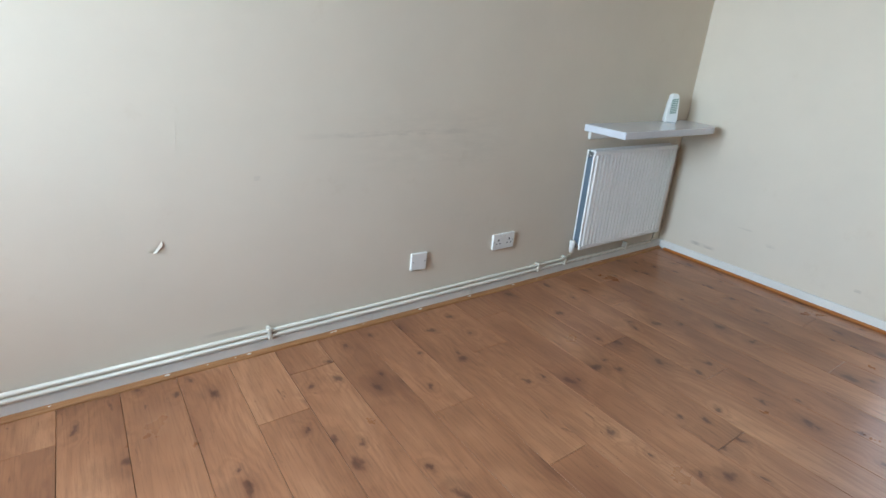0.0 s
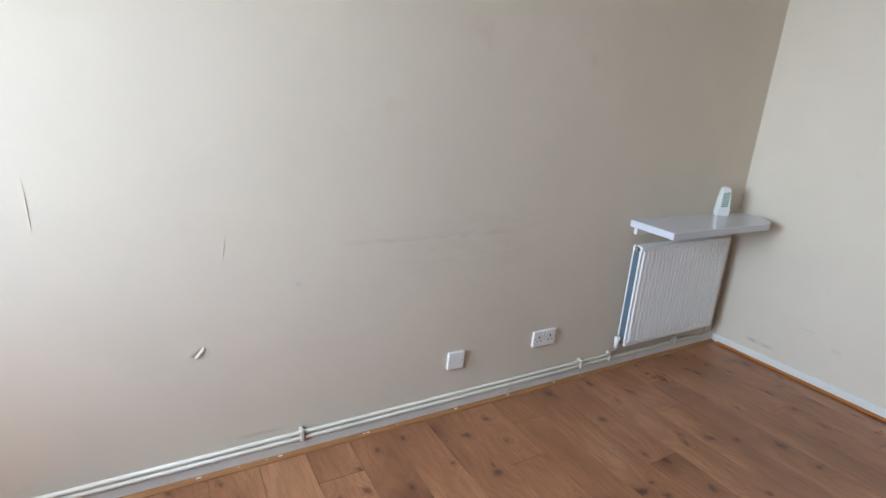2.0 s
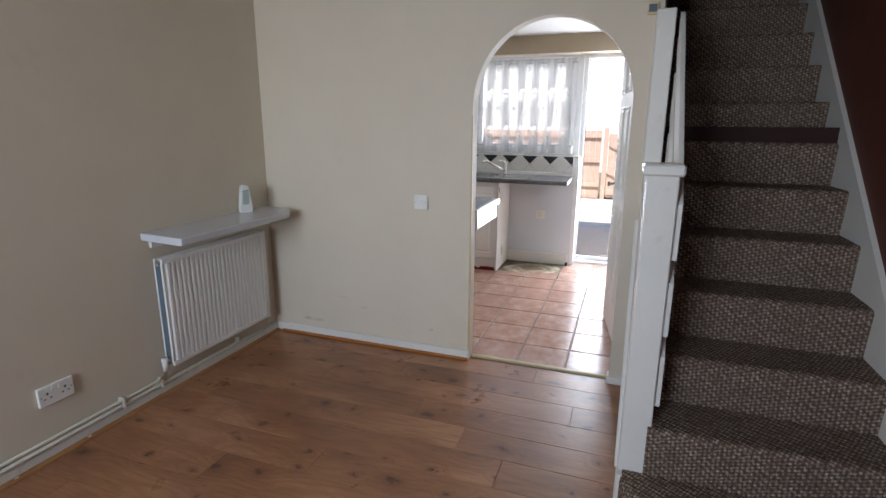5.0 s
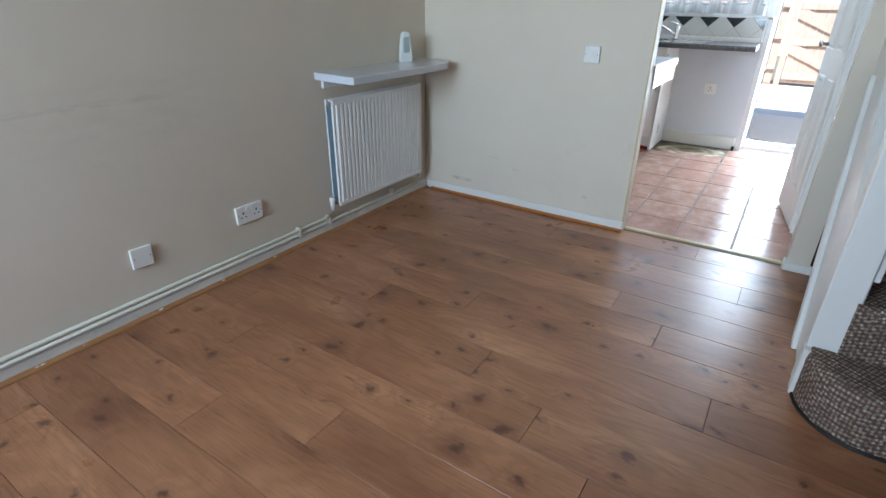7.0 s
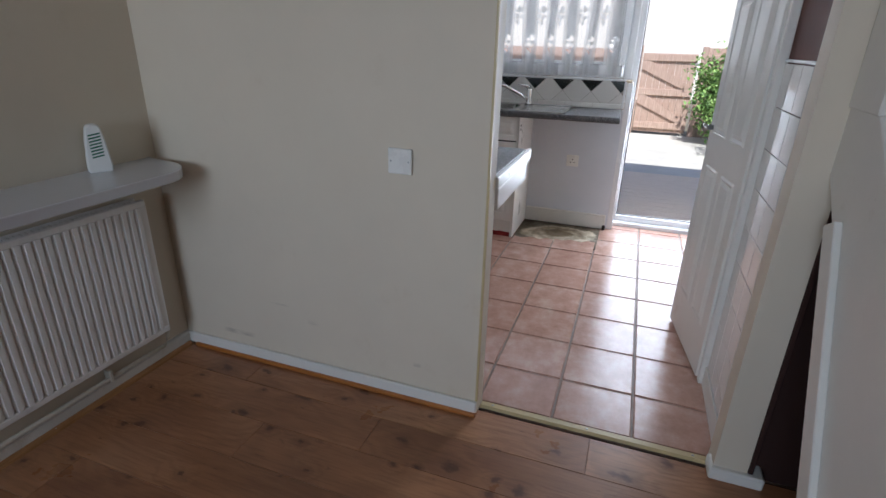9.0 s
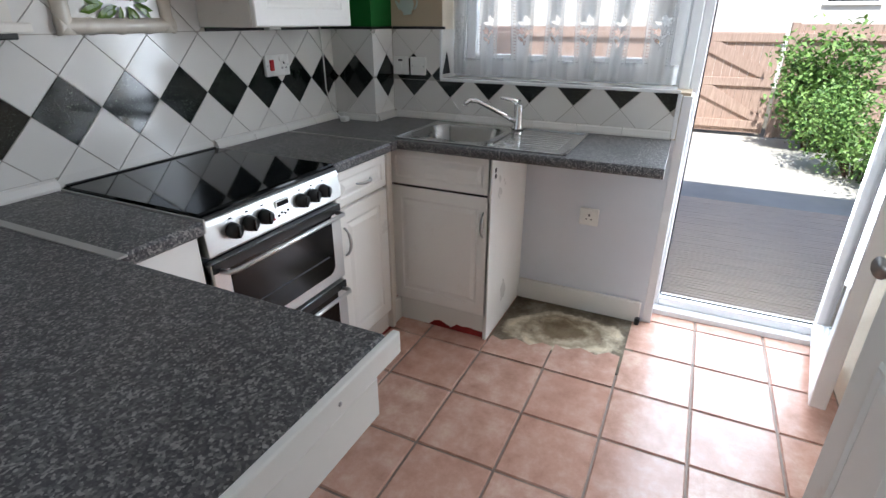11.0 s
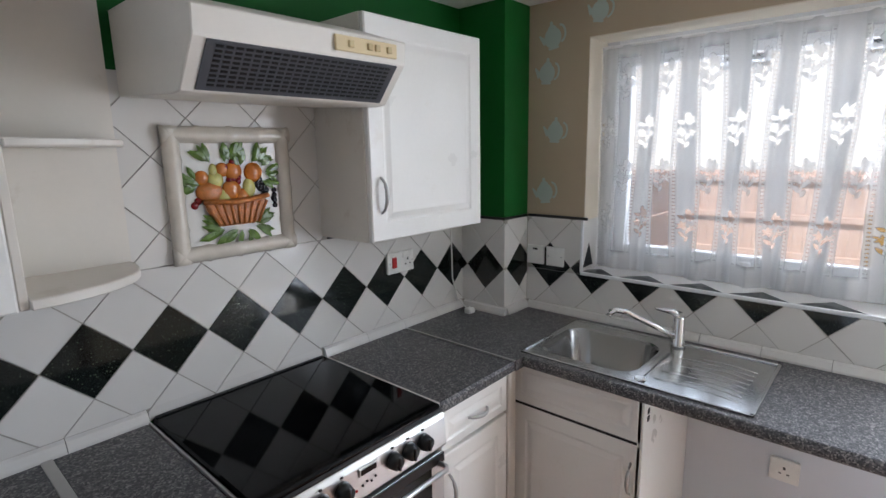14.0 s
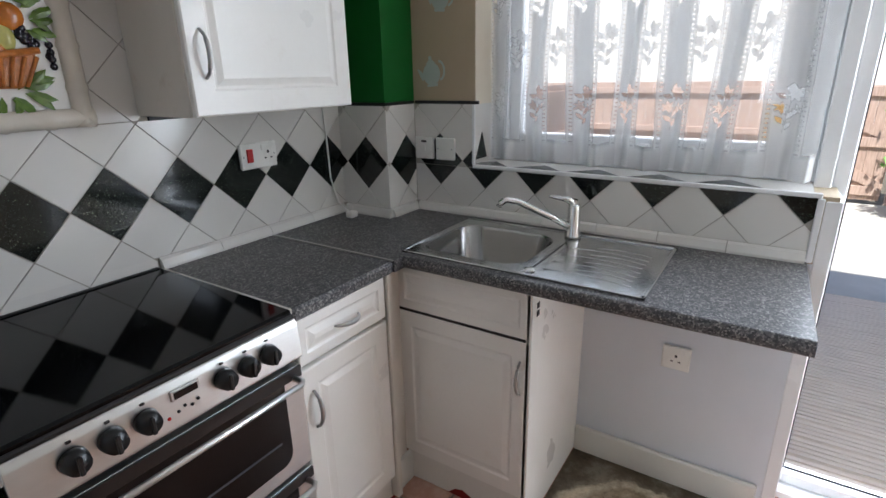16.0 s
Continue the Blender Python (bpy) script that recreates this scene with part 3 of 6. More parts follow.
for yy in (AY0 + 0.05, 0.645, AY1 - 0.05):
    part("screw", ball((AX2 - 0.023, yy, 0.008), 0.005, squash=(1, 1, 0.4), seg=8), "handle", th)
# worn yellow edge of the arch jamb
part("corner_bead", box(AX - 0.002, AX + 0.012, AY1 - 0.003, AY1 + 0.006, 0.06, 1.45, 0.002), "strip", arch_wall, "yellowed bare plaster edge")


# ---- living room things ----
def radiator():
    x0, x1, z0, z1, yf = 2.68, 3.462, 0.155, 0.735, 2.38
    r = thing("radiator", (x0, NY, z0), "white double-panel ribbed radiator hung on the wall", "radiator")
    # front panel with vertical ribs
    n = 24
    prof = []
    for i in range(n):
        u = x0 + 0.02 + (x1 - x0 - 0.04) * i / n
        w = (x1 - x0 - 0.04) / n
        prof += [(u, yf + 0.011), (u + w * 0.15, yf), (u + w * 0.66, yf), (u + w * 0.82, yf + 0.011)]
    bm = bmesh.new()
    pts = [(x0, yf + 0.004)] + prof + [(x1, yf + 0.004), (x1, yf + 0.016), (x0, yf + 0.016)]
    prism(pts, "z", z0 + 0.025, z1 - 0.025, bm=bm)
    box(x0, x1, yf + 0.001, yf + 0.017, z1 - 0.026, z1, 0.004, bm)
    box(x0, x1, yf + 0.001, yf + 0.017, z0, z0 + 0.026, 0.004, bm)
    part("front_panel", bm, "radiator", r)
    part("back_panel", box(x0, x1, yf + 0.052, yf + 0.064, z0, z1, 0.004), "radiator", r)
    # strips close the gap at each end, coloured as its shade
    for xx in (x0 + 0.001, x1 - 0.004):
        part("side_gap", box(xx, xx + 0.003, yf + 0.017, yf + 0.052, z0 + 0.03, z1 - 0.03), "rad_inner", r, "blue-grey strip for the shade between the panels")
    bm = bmesh.new()
    for i in range(40):
        u = x0 + 0.02 + (x1 - x0 - 0.04) * i / 40
        box(u, u + 0.012, yf + 0.018, yf + 0.051, z1 - 0.012, z1 - 0.004, 0, bm)
    part("top_grille", bm, "radiator", r)
    for zz in (z1 - 0.03, z0 + 0.03):
        part("plug", tube([(x0 - 0.006, yf + 0.034, zz), (x0 + 0.004, yf + 0.034, zz)], 0.011, 10), "handle", r, "", True)
    v = part("valve", tube([(x0 - 0.03, yf + 0.034, z0 - 0.015), (x0 - 0.03, yf + 0.034, z0 + 0.055)], [0.013, 0.016], 12), "plate", r, "white valve cap", True)
    part("valve_body", tube([(x0 - 0.03, yf + 0.034, z0 + 0.015), (x0 + 0.002, yf + 0.034, z0 + 0.015)], 0.009, 10), "handle", v, "tarnished brass valve", True)
    part("tail_valve", tube([(x1 + 0.012, yf + 0.034, z0 - 0.01), (x1 + 0.012, yf + 0.034, z0 + 0.05)], 0.011, 10), "handle", r, "", True)
    for xx in (x0 + 0.12, x1 - 0.12):
        part("bracket", box(xx, xx + 0.03, yf + 0.064, NY, z0 + 0.1, z1 - 0.1), "radiator", r)
    return r


def pipes():
    p = thing("heating_pipes", (WX, NY, 0.08), "two painted copper heating pipes clipped along the wall", "pipes")
    x0, x1, yf = 2.69, 3.49, 2.419
    ya = NY - 0.022
    part("upper_pipe", tube([(WX, ya, 0.094), (2.56, ya, 0.094), (2.6, ya - 0.004, 0.097), (2.653, yf, 0.115), (2.66, yf, 0.15)], 0.0085), "pipe", p, "", True)
    part("lower_pipe", tube([(WX, ya, 0.07), (3.37, ya, 0.07), (3.45, yf, 0.075), (3.472, yf, 0.11), (3.474, yf, 0.15)], 0.0085), "pipe", p, "", True)
    for xx in (-0.22, 0.9, 2.41, 2.63, 3.2):
        b = bmesh.new()
        box(xx - 0.008, xx + 0.008, ya - 0.013, NY, 0.056, 0.108, 0.003, b)
        part("pipe_clip", b, "pipe", p)
    return p


def wall_shelf():
    s = thing("wall_shelf", (2.64, NY, 0.83), "pale grey gloss floating shelf above the radiator", "shelf")
    pts = [(2.64, NY), (2.615, 2.168), (3.38, 2.168)] + arc(3.40, 2.345, 0.16, 0.177, -90, 0, 8) + [(3.58, NY)]
    part("board", prism(pts, "z", 0.835, 0.872, bevel=0.003), "shelf", s)
    for xx in (2.8, 3.3):
        part("bracket", box(xx, xx + 0.02, NY - 0.12, NY, 0.818, 0.835, 0.002), "handle", s)
    part("under_batten", box(2.68, 3.45, NY - 0.02, NY, 0.79, 0.835, 0.002), "white_gloss", s)


def air_freshener():
    f = thing("air_freshener", (3.33, 2.40, 0.872), "white plastic air freshener with green slots on the shelf", "air freshener")
    pts = [(-0.032, 0.0), (-0.034, 0.02), (-0.026, 0.1), (-0.02, 0.134)] + [(0.02 * math.cos(a) * 1.0, 0.134 + 0.012 * math.sin(a)) for a in [math.pi * (1 - k / 6) for k in range(1, 6)]] + [(0.02, 0.134), (0.026, 0.1), (0.034, 0.02), (0.032, 0.0)]
    body = bmesh.new()
    prism(pts, "y", -0.018, 0.018, bm=body, bevel=0.004)
    slots = bmesh.new()
    for k in range(8):
        z = 0.045 + 0.0095 * k
        prism([(-0.016, z), (0.016, z + 0.006), (0.016, z + 0.01), (-0.016, z + 0.004)], "y", -0.0195, -0.017, bm=slots)
    rot = Matrix.Translation((3.33, 2.40, 0.872)) @ Matrix.Rotation(radians(-32), 4, "Z") @ Matrix.Scale(1.14, 4)
    for b in (body, slots):
        bmesh.ops.transform(b, matrix=rot, verts=b.verts[:])
    part("body", body, "freshener", f)
    part("slots", slots, "gel", f, "green diagonal slots")


def plate(name, at, normal, w, h, label, category, kind="blank", tilt=0.0):
    """A wall plate. normal: 'y-' or 'x-' is the way that it faces."""
    r = thing(name, at, label, category)
    m = Matrix.Translation(at) @ (Matrix.Rotation(radians(-90), 4, "Z") if normal == "x-" else Matrix.Identity(4)) @ Matrix.Rotation(radians(tilt), 4, "Y")

    def put(nm, bm, mat, lab=""):
        bmesh.ops.transform(bm, matrix=m, verts=bm.verts[:])
        part(nm, bm, mat, r, lab)
    put("back_box", box(-w / 2 + 0.003, w / 2 - 0.003, -0.006, 0.0, -h / 2 + 0.003, h / 2 - 0.003), "plate")
    put("face", box(-w / 2, w / 2, -0.015, -0.006, -h / 2, h / 2, 0.003), "plate")
    gangs = {"double": (-w / 4, w / 4), "single": (0.0,), "switched": (-w / 4, w / 4), "cooker": (w / 4,), "neon": ()}.get(kind, ())
    for g in gangs:
        b = bmesh.new()
        box(g - 0.004, g + 0.004, -0.0156, -0.0145, 0.004, 0.014, 0, b)
        box(g - 0.016, g - 0.008, -0.0156, -0.0145, -0.014, -0.009, 0, b)
        box(g + 0.008, g + 0.016, -0.0156, -0.0145, -0.014, -0.009, 0, b)
        put("pin_slots", b, "plate_dark")
        put("rocker", box(g - 0.006 + (0.022 if g < 0 else -0.022 if g > 0 else 0.02), g + 0.006 + (0.022 if g < 0 else -0.022 if g > 0 else 0.02), -0.018, -0.014, 0.016, 0.034, 0.0015), "plate", "")
    if kind == "cooker":
        put("rocker", box(-w / 4 - 0.014, -w / 4 + 0.01, -0.02, -0.014, -0.02, 0.024, 0.002), "red", "red cooker switch")
    if kind == "neon":
        put("rocker", box(-0.008, 0.008, -0.019, -0.014, -0.014, 0.014, 0.002), "plate")
        put("fuse_slot", box(-0.012, 0.012, -0.0158, -0.0145, 0.022, 0.03), "plate_dark")
    if kind in ("blank", "double", "switched", "cooker"):
        for sx in (-1, 1):
            b = ball((sx * (w / 2 - 0.011), -0.0152, 0.0), 0.0035, squash=(1, 0.4, 1), seg=8)
            put("screw", b, "handle")
    return r


radiator()
pipes()
wall_shelf()
air_freshener()
plate("blank_plate", (1.612, NY, 0.262), "y-", 0.086, 0.086, "white blanking plate low on the cream wall", "wall plate", "blank", 2)
plate("double_socket", (2.135, NY, 0.282), "y-", 0.146, 0.086, "white double power socket low on the wall", "power socket", "switched")
plate("blank_plate", (AX, 1.36, 0.955), "x-", 0.086, 0.086, "white square plate on the wall beside the archway", "wall plate", "blank")
ch = thing("door_sensor", (AX, 0.185, 1.935), "small beige sensor box with a dark face", "sensor")
part("case", box(AX - 0.022, AX, 0.16, 0.212, 1.908, 1.962, 0.004), "ivory", ch)
part("face", box(AX - 0.024, AX - 0.021, 0.168, 0.204, 1.918, 1.952), "rad_inner", ch)

# peeled flaps and cracks in the plaster
pf = solid("peeled_plaster", bmesh.new(), "cream", "torn flap of wall lining on the cream wall", "wall damage")
pf.location = (0.545, NY, 0.51)
bm = bmesh.new()
vs = [bm.verts.new(c) for c in ((-0.026, -0.0005, -0.013), (0.022, -0.0005, 0.02), (0.022, -0.005, 0.004), (0.0, -0.0058, -0.02), (-0.01, -0.0017, -0.022))]
bm.faces.new(vs)
bmesh.ops.solidify(bm, geom=bm.faces[:], thickness=0.0015)
bm.to_mesh(pf.data)
for lx, z0, z1, lean in ((0.645, 0.84, 0.93, 0.008), (0.145, 0.972, 1.13, -0.006)):
    pts = [(lx + lean * (1 - k / 8), NY - 0.0001 - 0.0005 * math.sin(math.pi * k / 8), z1 + (z0 - z1) * k / 8) for k in range(9)]
    solid("lining_crease", tube(pts, [0.0003 + 0.0008 * math.sin(math.pi * k / 8) for k in range(9)], 6), "cream", "raised crease in the wall lining", "wall damage", "", "", True)


# ---- stairs ----
RISER, GOING, SX0 = 0.19, 0.215, 2.36
stairs = thing("stairs", (SX0, -0.3, 0.0), "steep straight stairs in brown mottled loop carpet", "stairs", "", "structure")
for k in range(12):
    xr, zt = SX0 + GOING * k, RISER * (k + 1)
    if k == 0:
        plan = [(xr, SY)] + arc(xr + 0.2, -0.035, 0.2, 0.2, 180, 90, 10) + [(xr + GOING + 0.04, 0.165), (xr + GOING + 0.04, SY)]
        bm = bmesh.new()
        levels = [(0.0, 0.0), (zt - 0.03, 0.0), (zt - 0.012, 0.005), (zt, 0.018)]
        cx, cy = xr + 0.2, -0.3
        rings = []
        for z, inset in levels:
            ring = []
            for px, py in plan:
                f = min(1.0, max(0.0, (xr + GOING + 0.04 - px) / 0.1))
                ring.append(bm.verts.new((px + inset * f, py - inset * (1 if py > -0.05 else 0) * 0.6, z)))
            rings.append(ring)
        for r0, r1 in zip(rings, rings[1:]):
            for i in range(len(plan)):
                j = (i + 1) % len(plan)
                bm.faces.new((r0[i], r0[j], r1[j], r1[i]))
        bm.faces.new(rings[-1])
        bmesh.ops.recalc_face_normals(bm, faces=bm.faces[:])
        part("step", bm, "carpet", stairs)
        edge = [(px - 0.003, py + 0.002 * (py > -0.05), 0.006) for px, py in plan[:-2]]
        part("edging", tube(edge, 0.006, 6), "rubber", stairs, "black rubber edging at the foot of the carpet")
    else:
        prof = [(xr, zt - RISER)] + arc(xr + 0.004, zt - 0.02, 0.02, 0.02, 200, 90, 6) + [(xr + GOING + 0.03, zt), (xr + GOING + 0.03, zt - RISER)]
        part("step", prism(prof, "y", SY, 0.088), "carpet", stairs)
part("landing", box(SX0 + GOING * 12, 6.2, SY, 0.165, RISER * 12 - 0.2, RISER * 12 - 0.01), "carpet", stairs)
# white boarding on the open side
x_end = 4.9
low = lambda x: 0.87 + 0.885 * (x - 3.45)
top = lambda x: 1.19 + 0.885 * (x - 3.42)
part("string_board", prism([(2.93, 0.0), (3.5, 0.93), (x_end, low(x_end)), (x_end, top(x_end)), (2.6, top(2.6)), (2.6, 0.0)], "y", 0.095, 0.16, bevel=0.003), "white_gloss", stairs, "white painted closed string")
part("string_trim", prism([(2.93, 0.0), (3.5, 0.93), (3.44, 0.96), (2.85, 0.0)], "y", 0.16, 0.178, bevel=0.003), "white_gloss", stairs)
part("wall_string", prism([(SX0, 0.0), (x_end, top(x_end) - 0.3), (x_end, top(x_end) + 0.05), (SX0, top(SX0) + 0.05)], "y", SY, SY + 0.02), "white_gloss", stairs, "white wall string")
newel = part("newel_post", box(2.575, 2.67, 0.075, 0.172, 0.0, 1.25, 0.004), "white_gloss", stairs, "white boxed newel post")
part("newel_cap", box(2.56, 2.685, 0.062, 0.186, 1.25, 1.285, 0.006), "white_gloss", newel)
part("first_panel", box(2.545, 2.6, 0.155, 0.178, 0.0, 0.185, 0.003), "white_gloss", stairs)
for z0 in (0.46, 0.72, 0.985):
    board = lambda x: z0 + 0.885 * (x - 2.6)
    part("rail_board", prism([(2.59, board(2.59)), (3.42, board(3.42)), (3.42, min(1.88, board(3.42) + 0.185)), (3.38, min(1.88, board(3.38) + 0.185)), (2.59, board(2.59) + 0.185)], "y", 0.056, 0.0745, bevel=0.002), "white_gloss", stairs, "white painted sloping rail board")
part("upper_post", box(3.42, 3.605, 0.09, 0.168, top(3.43), 1.9, 0.004), "white_gloss", stairs)
# unlit space below the stairs as dark-coloured sheets, beside a dark wood edge
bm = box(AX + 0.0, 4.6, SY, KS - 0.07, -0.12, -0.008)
solid("cupboard_floor", bm, "void", "floor under the stairs, coloured dark for the lack of light", "floor", "structure")
solid("under_stair_shade", box(3.66, 3.68, SY, 0.13, -0.01, 1.4), "void", "dark red-brown sheet standing for the unlit space under the stairs", "wall", "structure")
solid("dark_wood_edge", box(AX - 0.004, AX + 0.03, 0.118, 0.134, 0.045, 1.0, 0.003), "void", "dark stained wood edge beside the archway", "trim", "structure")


# ---- kitchen structure ----
kfloor = solid("floor_kitchen", box(AX + 0.041, 6.26, -0.04, KY, -0.12, -0.006), "floor_grout", "terracotta ceramic tiled kitchen floor", "floor", "structure")
knorth = solid("wall_kitchen_north", box(AX2, KX + 0.35, KY, KY + 0.22, -0.12, CEIL + 0.25), "green", "kitchen wall with diamond tiles and green paint above", "wall", "structure")
solid("ceiling_kitchen", box(AX2, KX + 0.35, KS - 0.06, KY + 0.2, CEIL, CEIL + 0.25), "ceiling", "white kitchen ceiling", "ceiling", "structure")
ksouth = solid("wall_kitchen_south", box(AX2, 4.8, KS - 0.06, KS, -0.12, CEIL), "brown_wall", "kitchen wall, dark paint above square tiles", "wall", "structure")
WY0, WY1, WZ0, WZ1 = 0.76, 1.84, 1.11, 2.07
DY0, DY1 = 0.2, 0.70
bm = bmesh.new()
box(KX, KX + 0.3, WY1, KY, -0.12, CEIL + 0.2, bm=bm)
box(KX, KX + 0.3, DY1, WY1, -0.12, WZ0 - 0.008, bm=bm)
box(KX, KX + 0.3, KS - 0.06, WY1, WZ1, CEIL + 0.2, bm=bm)
keast = solid("wall_kitchen_east", bm, "kitchen_beige", "beige papered kitchen wall with window and garden door", "wall", "structure")
part("lower_paint", box(KX - 0.004, KX - 0.0005, DY1 + 0.03, 2.355, 0.0, 0.905), "grey_wall", keast, "pale grey painted wall below the worktop")
bm = box(4.8, 6.4, -0.1, -0.04, -0.12, 2.05)
box(4.74, 4.8, -0.1, KS - 0.06, -0.12, 2.05, 0, bm)
solid("wall_kitchen_recess", bm, "cream", "cream wall of the recess by the garden door", "wall", "structure")
solid("ceiling_recess", box(4.74, 6.4, -0.1, KS - 0.06, 2.05, 2.07), "ceiling", "low ceiling under the landing", "ceiling", "structure")

# unseen pale sheet, added as a reflector for the cabinet fronts
part("bounce_face", box(AX2, AX2 + 0.004, AY1 + 0.008, KY, 0.95, CEIL), "grey_wall", arch_wall, "unseen pale facing added to bounce light onto the cabinets")

# boxed pipe casing in the corner
BX, BY = 5.885, 2.12
casing = solid("pipe_casing", box(BX, KX, BY, KY, 0.905, CEIL), "green", "green painted boxed pipe casing in the corner", "pipe casing", "structure")

# floor tiles
TX, TY = 0.304, 0.2925
g = 0.004


def flat_tile(x0, x1, y0, y1):
    bm = bmesh.new()
    c = 0.004
    a = [bm.verts.new((x, y, -0.006)) for x, y in ((x0, y0), (x1, y0), (x1, y1), (x0, y1))]
    b = [bm.verts.new((x, y, 0.0)) for x, y in ((x0 + c, y0 + c), (x1 - c, y0 + c), (x1 - c, y1 - c), (x0 + c, y1 - c))]
    bm.faces.new(b)
    for i in range(4):
        bm.faces.new((a[i], a[(i + 1) % 4], b[(i + 1) % 4], b[i]))
    return bm


PX0, PY0, PY1 = 5.60, 0.735, 1.37
for i in range(-1, 10):
    for j in range(-1, 8):
        x0, x1 = 3.962 + TX * (i - 1) + g, 3.962 + TX * i - g
        y0, y1 = 0.487 + TY * (j - 1) + g, 0.487 + TY * j - g
        x0, x1, y0, y1 = max(x0, AX2), min(x1, 6.25), max(y0, -0.035), min(y1, KY)
        if x1 - x0 < 0.03 or y1 - y0 < 0.02:
            continue
        cx, cy = (x0 + x1) / 2, (y0 + y1) / 2
        if cx > 5.5 and PY0 < cy < PY1 and cx < KX:
            continue
        part("tile", flat_tile(x0, x1, y0, y1), "terracotta", kfloor)
rng = random.Random(2)
pts = [(KX, PY1), (PX0 - 0.02, PY1)]
for k in range(1, 14):
    pts.append((PX0 - 0.012 + rng.uniform(-0.03, 0.03) + (0.035 if k in (5, 6, 7, 8) else 0.0), PY1 + (PY0 - PY1) * k / 14))
pts += [(PX0 - 0.03, PY0), (KX, PY0)]
part("bare_patch", prism(pts, "z", -0.006, -0.001), "screed", kfloor, "bare stained screed where tiles are missing")
# broken tile edge pieces beside the patch
for y0, y1, x1 in ((1.076, 1.361, 5.66), (0.784, 1.068, 5.715)):
    poly = [(5.487, y0), (x1, y0), (x1 + 0.01, y0 + 0.05), (x1 - 0.035, y0 + 0.1), (x1 - 0.01, y0 + 0.17), (x1 - 0.05, y0 + 0.23), (x1 - 0.03, y1), (5.487, y1)]
    part("broken_tile", prism(poly, "z", -0.005, 0.001), "terracotta", kfloor)


# wall tiles laid as diamonds
PITCH = 0.2045
tile_rng = random.Random(21)


def diamonds(parent, axis, face, c0, zc, u0, u1, z0, z1, black_rows=(0,), out=-1, skip=None, black_u=None):
    """Diamond tiles on a face; c0 is a black tile's centre along the wall, zc its height. out: the way that the face looks."""
    gap, th = 0.0022, 0.007
    n = 0
    for j in range(-3, 14):
        for i in range(-26, 27):
            off = 0.5 if j % 2 else 0.0
            cu, cz = c0 + (i + off) * PITCH, zc + j * PITCH / 2
            h = PITCH / 2 - gap
            poly = clip_poly([(cu - h, cz), (cu, cz - h), (cu + h, cz), (cu, cz + h)], u0, u1, z0, z1)
            if len(poly) < 3 or area(poly) < 0.0004 or (skip and skip(cu, cz)):
                continue
            bm = bmesh.new()
            prism(poly, axis, face, face + out * th, bm=bm)
            k_ = 1 if axis == "y" else 0
            tu, tz = tile_rng.gauss(0, 0.006), tile_rng.gauss(0, 0.006)
            for v in bm.verts:
                if abs(v.co[k_] - face) > th * 0.5:
                    v.co[k_] += out * ((v.co[1 - k_] - cu) * tu + (v.co.z - cz) * tz)
            part("tile", bm, "tile_black" if j == 0 else "tile_white", parent)
            n += 1
    return n


def grout(parent, axis, face, u0, u1, z0, z1, out=-1):
    a, b = sorted((face, face + out * 0.003))
    bm = box(u0, u1, a, b, z0, z1) if axis == "y" else box(a, b, u0, u1, z0, z1)
    part("grout", bm, "grout", parent)


ZT = 1.335
TRIM = 0.945
grout(knorth, "y", KY, AX2, BX, 0.905, ZT)
grout(knorth, "y", KY, 4.45, 5.13, ZT, 1.85)
diamonds(knorth, "y", KY, 4.785, 1.124, AX2, BX, TRIM, ZT)
diamonds(knorth, "y", KY, 4.785, 1.124, 4.495, 5.075, 0.912, TRIM)
diamonds(knorth, "y", KY, 4.785, 1.124, 4.45, 5.13, ZT + 0.003, 1.85)
grout(casing, "x", BX, BY, KY, 0.905, ZT)
diamonds(casing, "x", BX, 2.22, 1.118, BY - 0.007, KY - 0.008, TRIM, ZT)
grout(casing, "y", BY, BX, KX, 0.905, ZT)
diamonds(casing, "y", BY, 6.0, 1.118, BX, KX - 0.01, TRIM, ZT)
grout(keast, "x", KX, DY1 + 0.05, BY, 0.905, WZ0)
grout(keast, "x", KX, WY1, BY, WZ0, ZT)
diamonds(keast, "x", KX, 1.995 - 0.0, 1.122, DY1 + 0.05, BY - 0.008, TRIM, WZ0 - 0.012)
diamonds(keast, "x", KX, 1.995 - 0.0, 1.122, WY1, BY - 0.008, WZ0 - 0.010, ZT)
# dado strips, tile trims along the worktop
bm = box(AX2, 4.2, KY - 0.009, KY, ZT, ZT + 0.012, 0.002)
box(5.13, BX - 0.009, KY - 0.009, KY, ZT, ZT + 0.012, 0.002, bm)
part("dado_strip", bm, "dado", knorth, "black dado strip")
bm = box(BX - 0.009, BX, BY - 0.009, KY - 0.009, ZT, ZT + 0.012, 0.002)
box(BX, KX - 0.009, BY - 0.009, BY, ZT, ZT + 0.012, 0.002, bm)
part("dado_strip", bm, "dado", casing, "black dado strip")
part("dado_strip", box(KX - 0.009, KX, WY1 - 0.02, BY - 0.009, ZT, ZT + 0.012, 0.002), "dado", keast, "black dado strip")


def trims(parent, axis, face, u0, u1, out, size=0.2):
    u = u0
    while u < u1 - 0.01:
        e = min(u + size, u1)
        a, b = 0.0, out * 0.02
        prof = [(face, 0.908), (face + b, 0.908), (face + b, 0.918), (face + b * 0.55, 0.938), (face, TRIM - 0.001)]
        if axis == "y":
            bm = prism([(p, z) for p, z in prof], "x", u + 0.001, e - 0.001)
        else:
            bm = prism([(p, z) for p, z in prof], "y", u + 0.001, e - 0.001)
        part("trim_tile", bm, "tile_white", parent)
        u = e


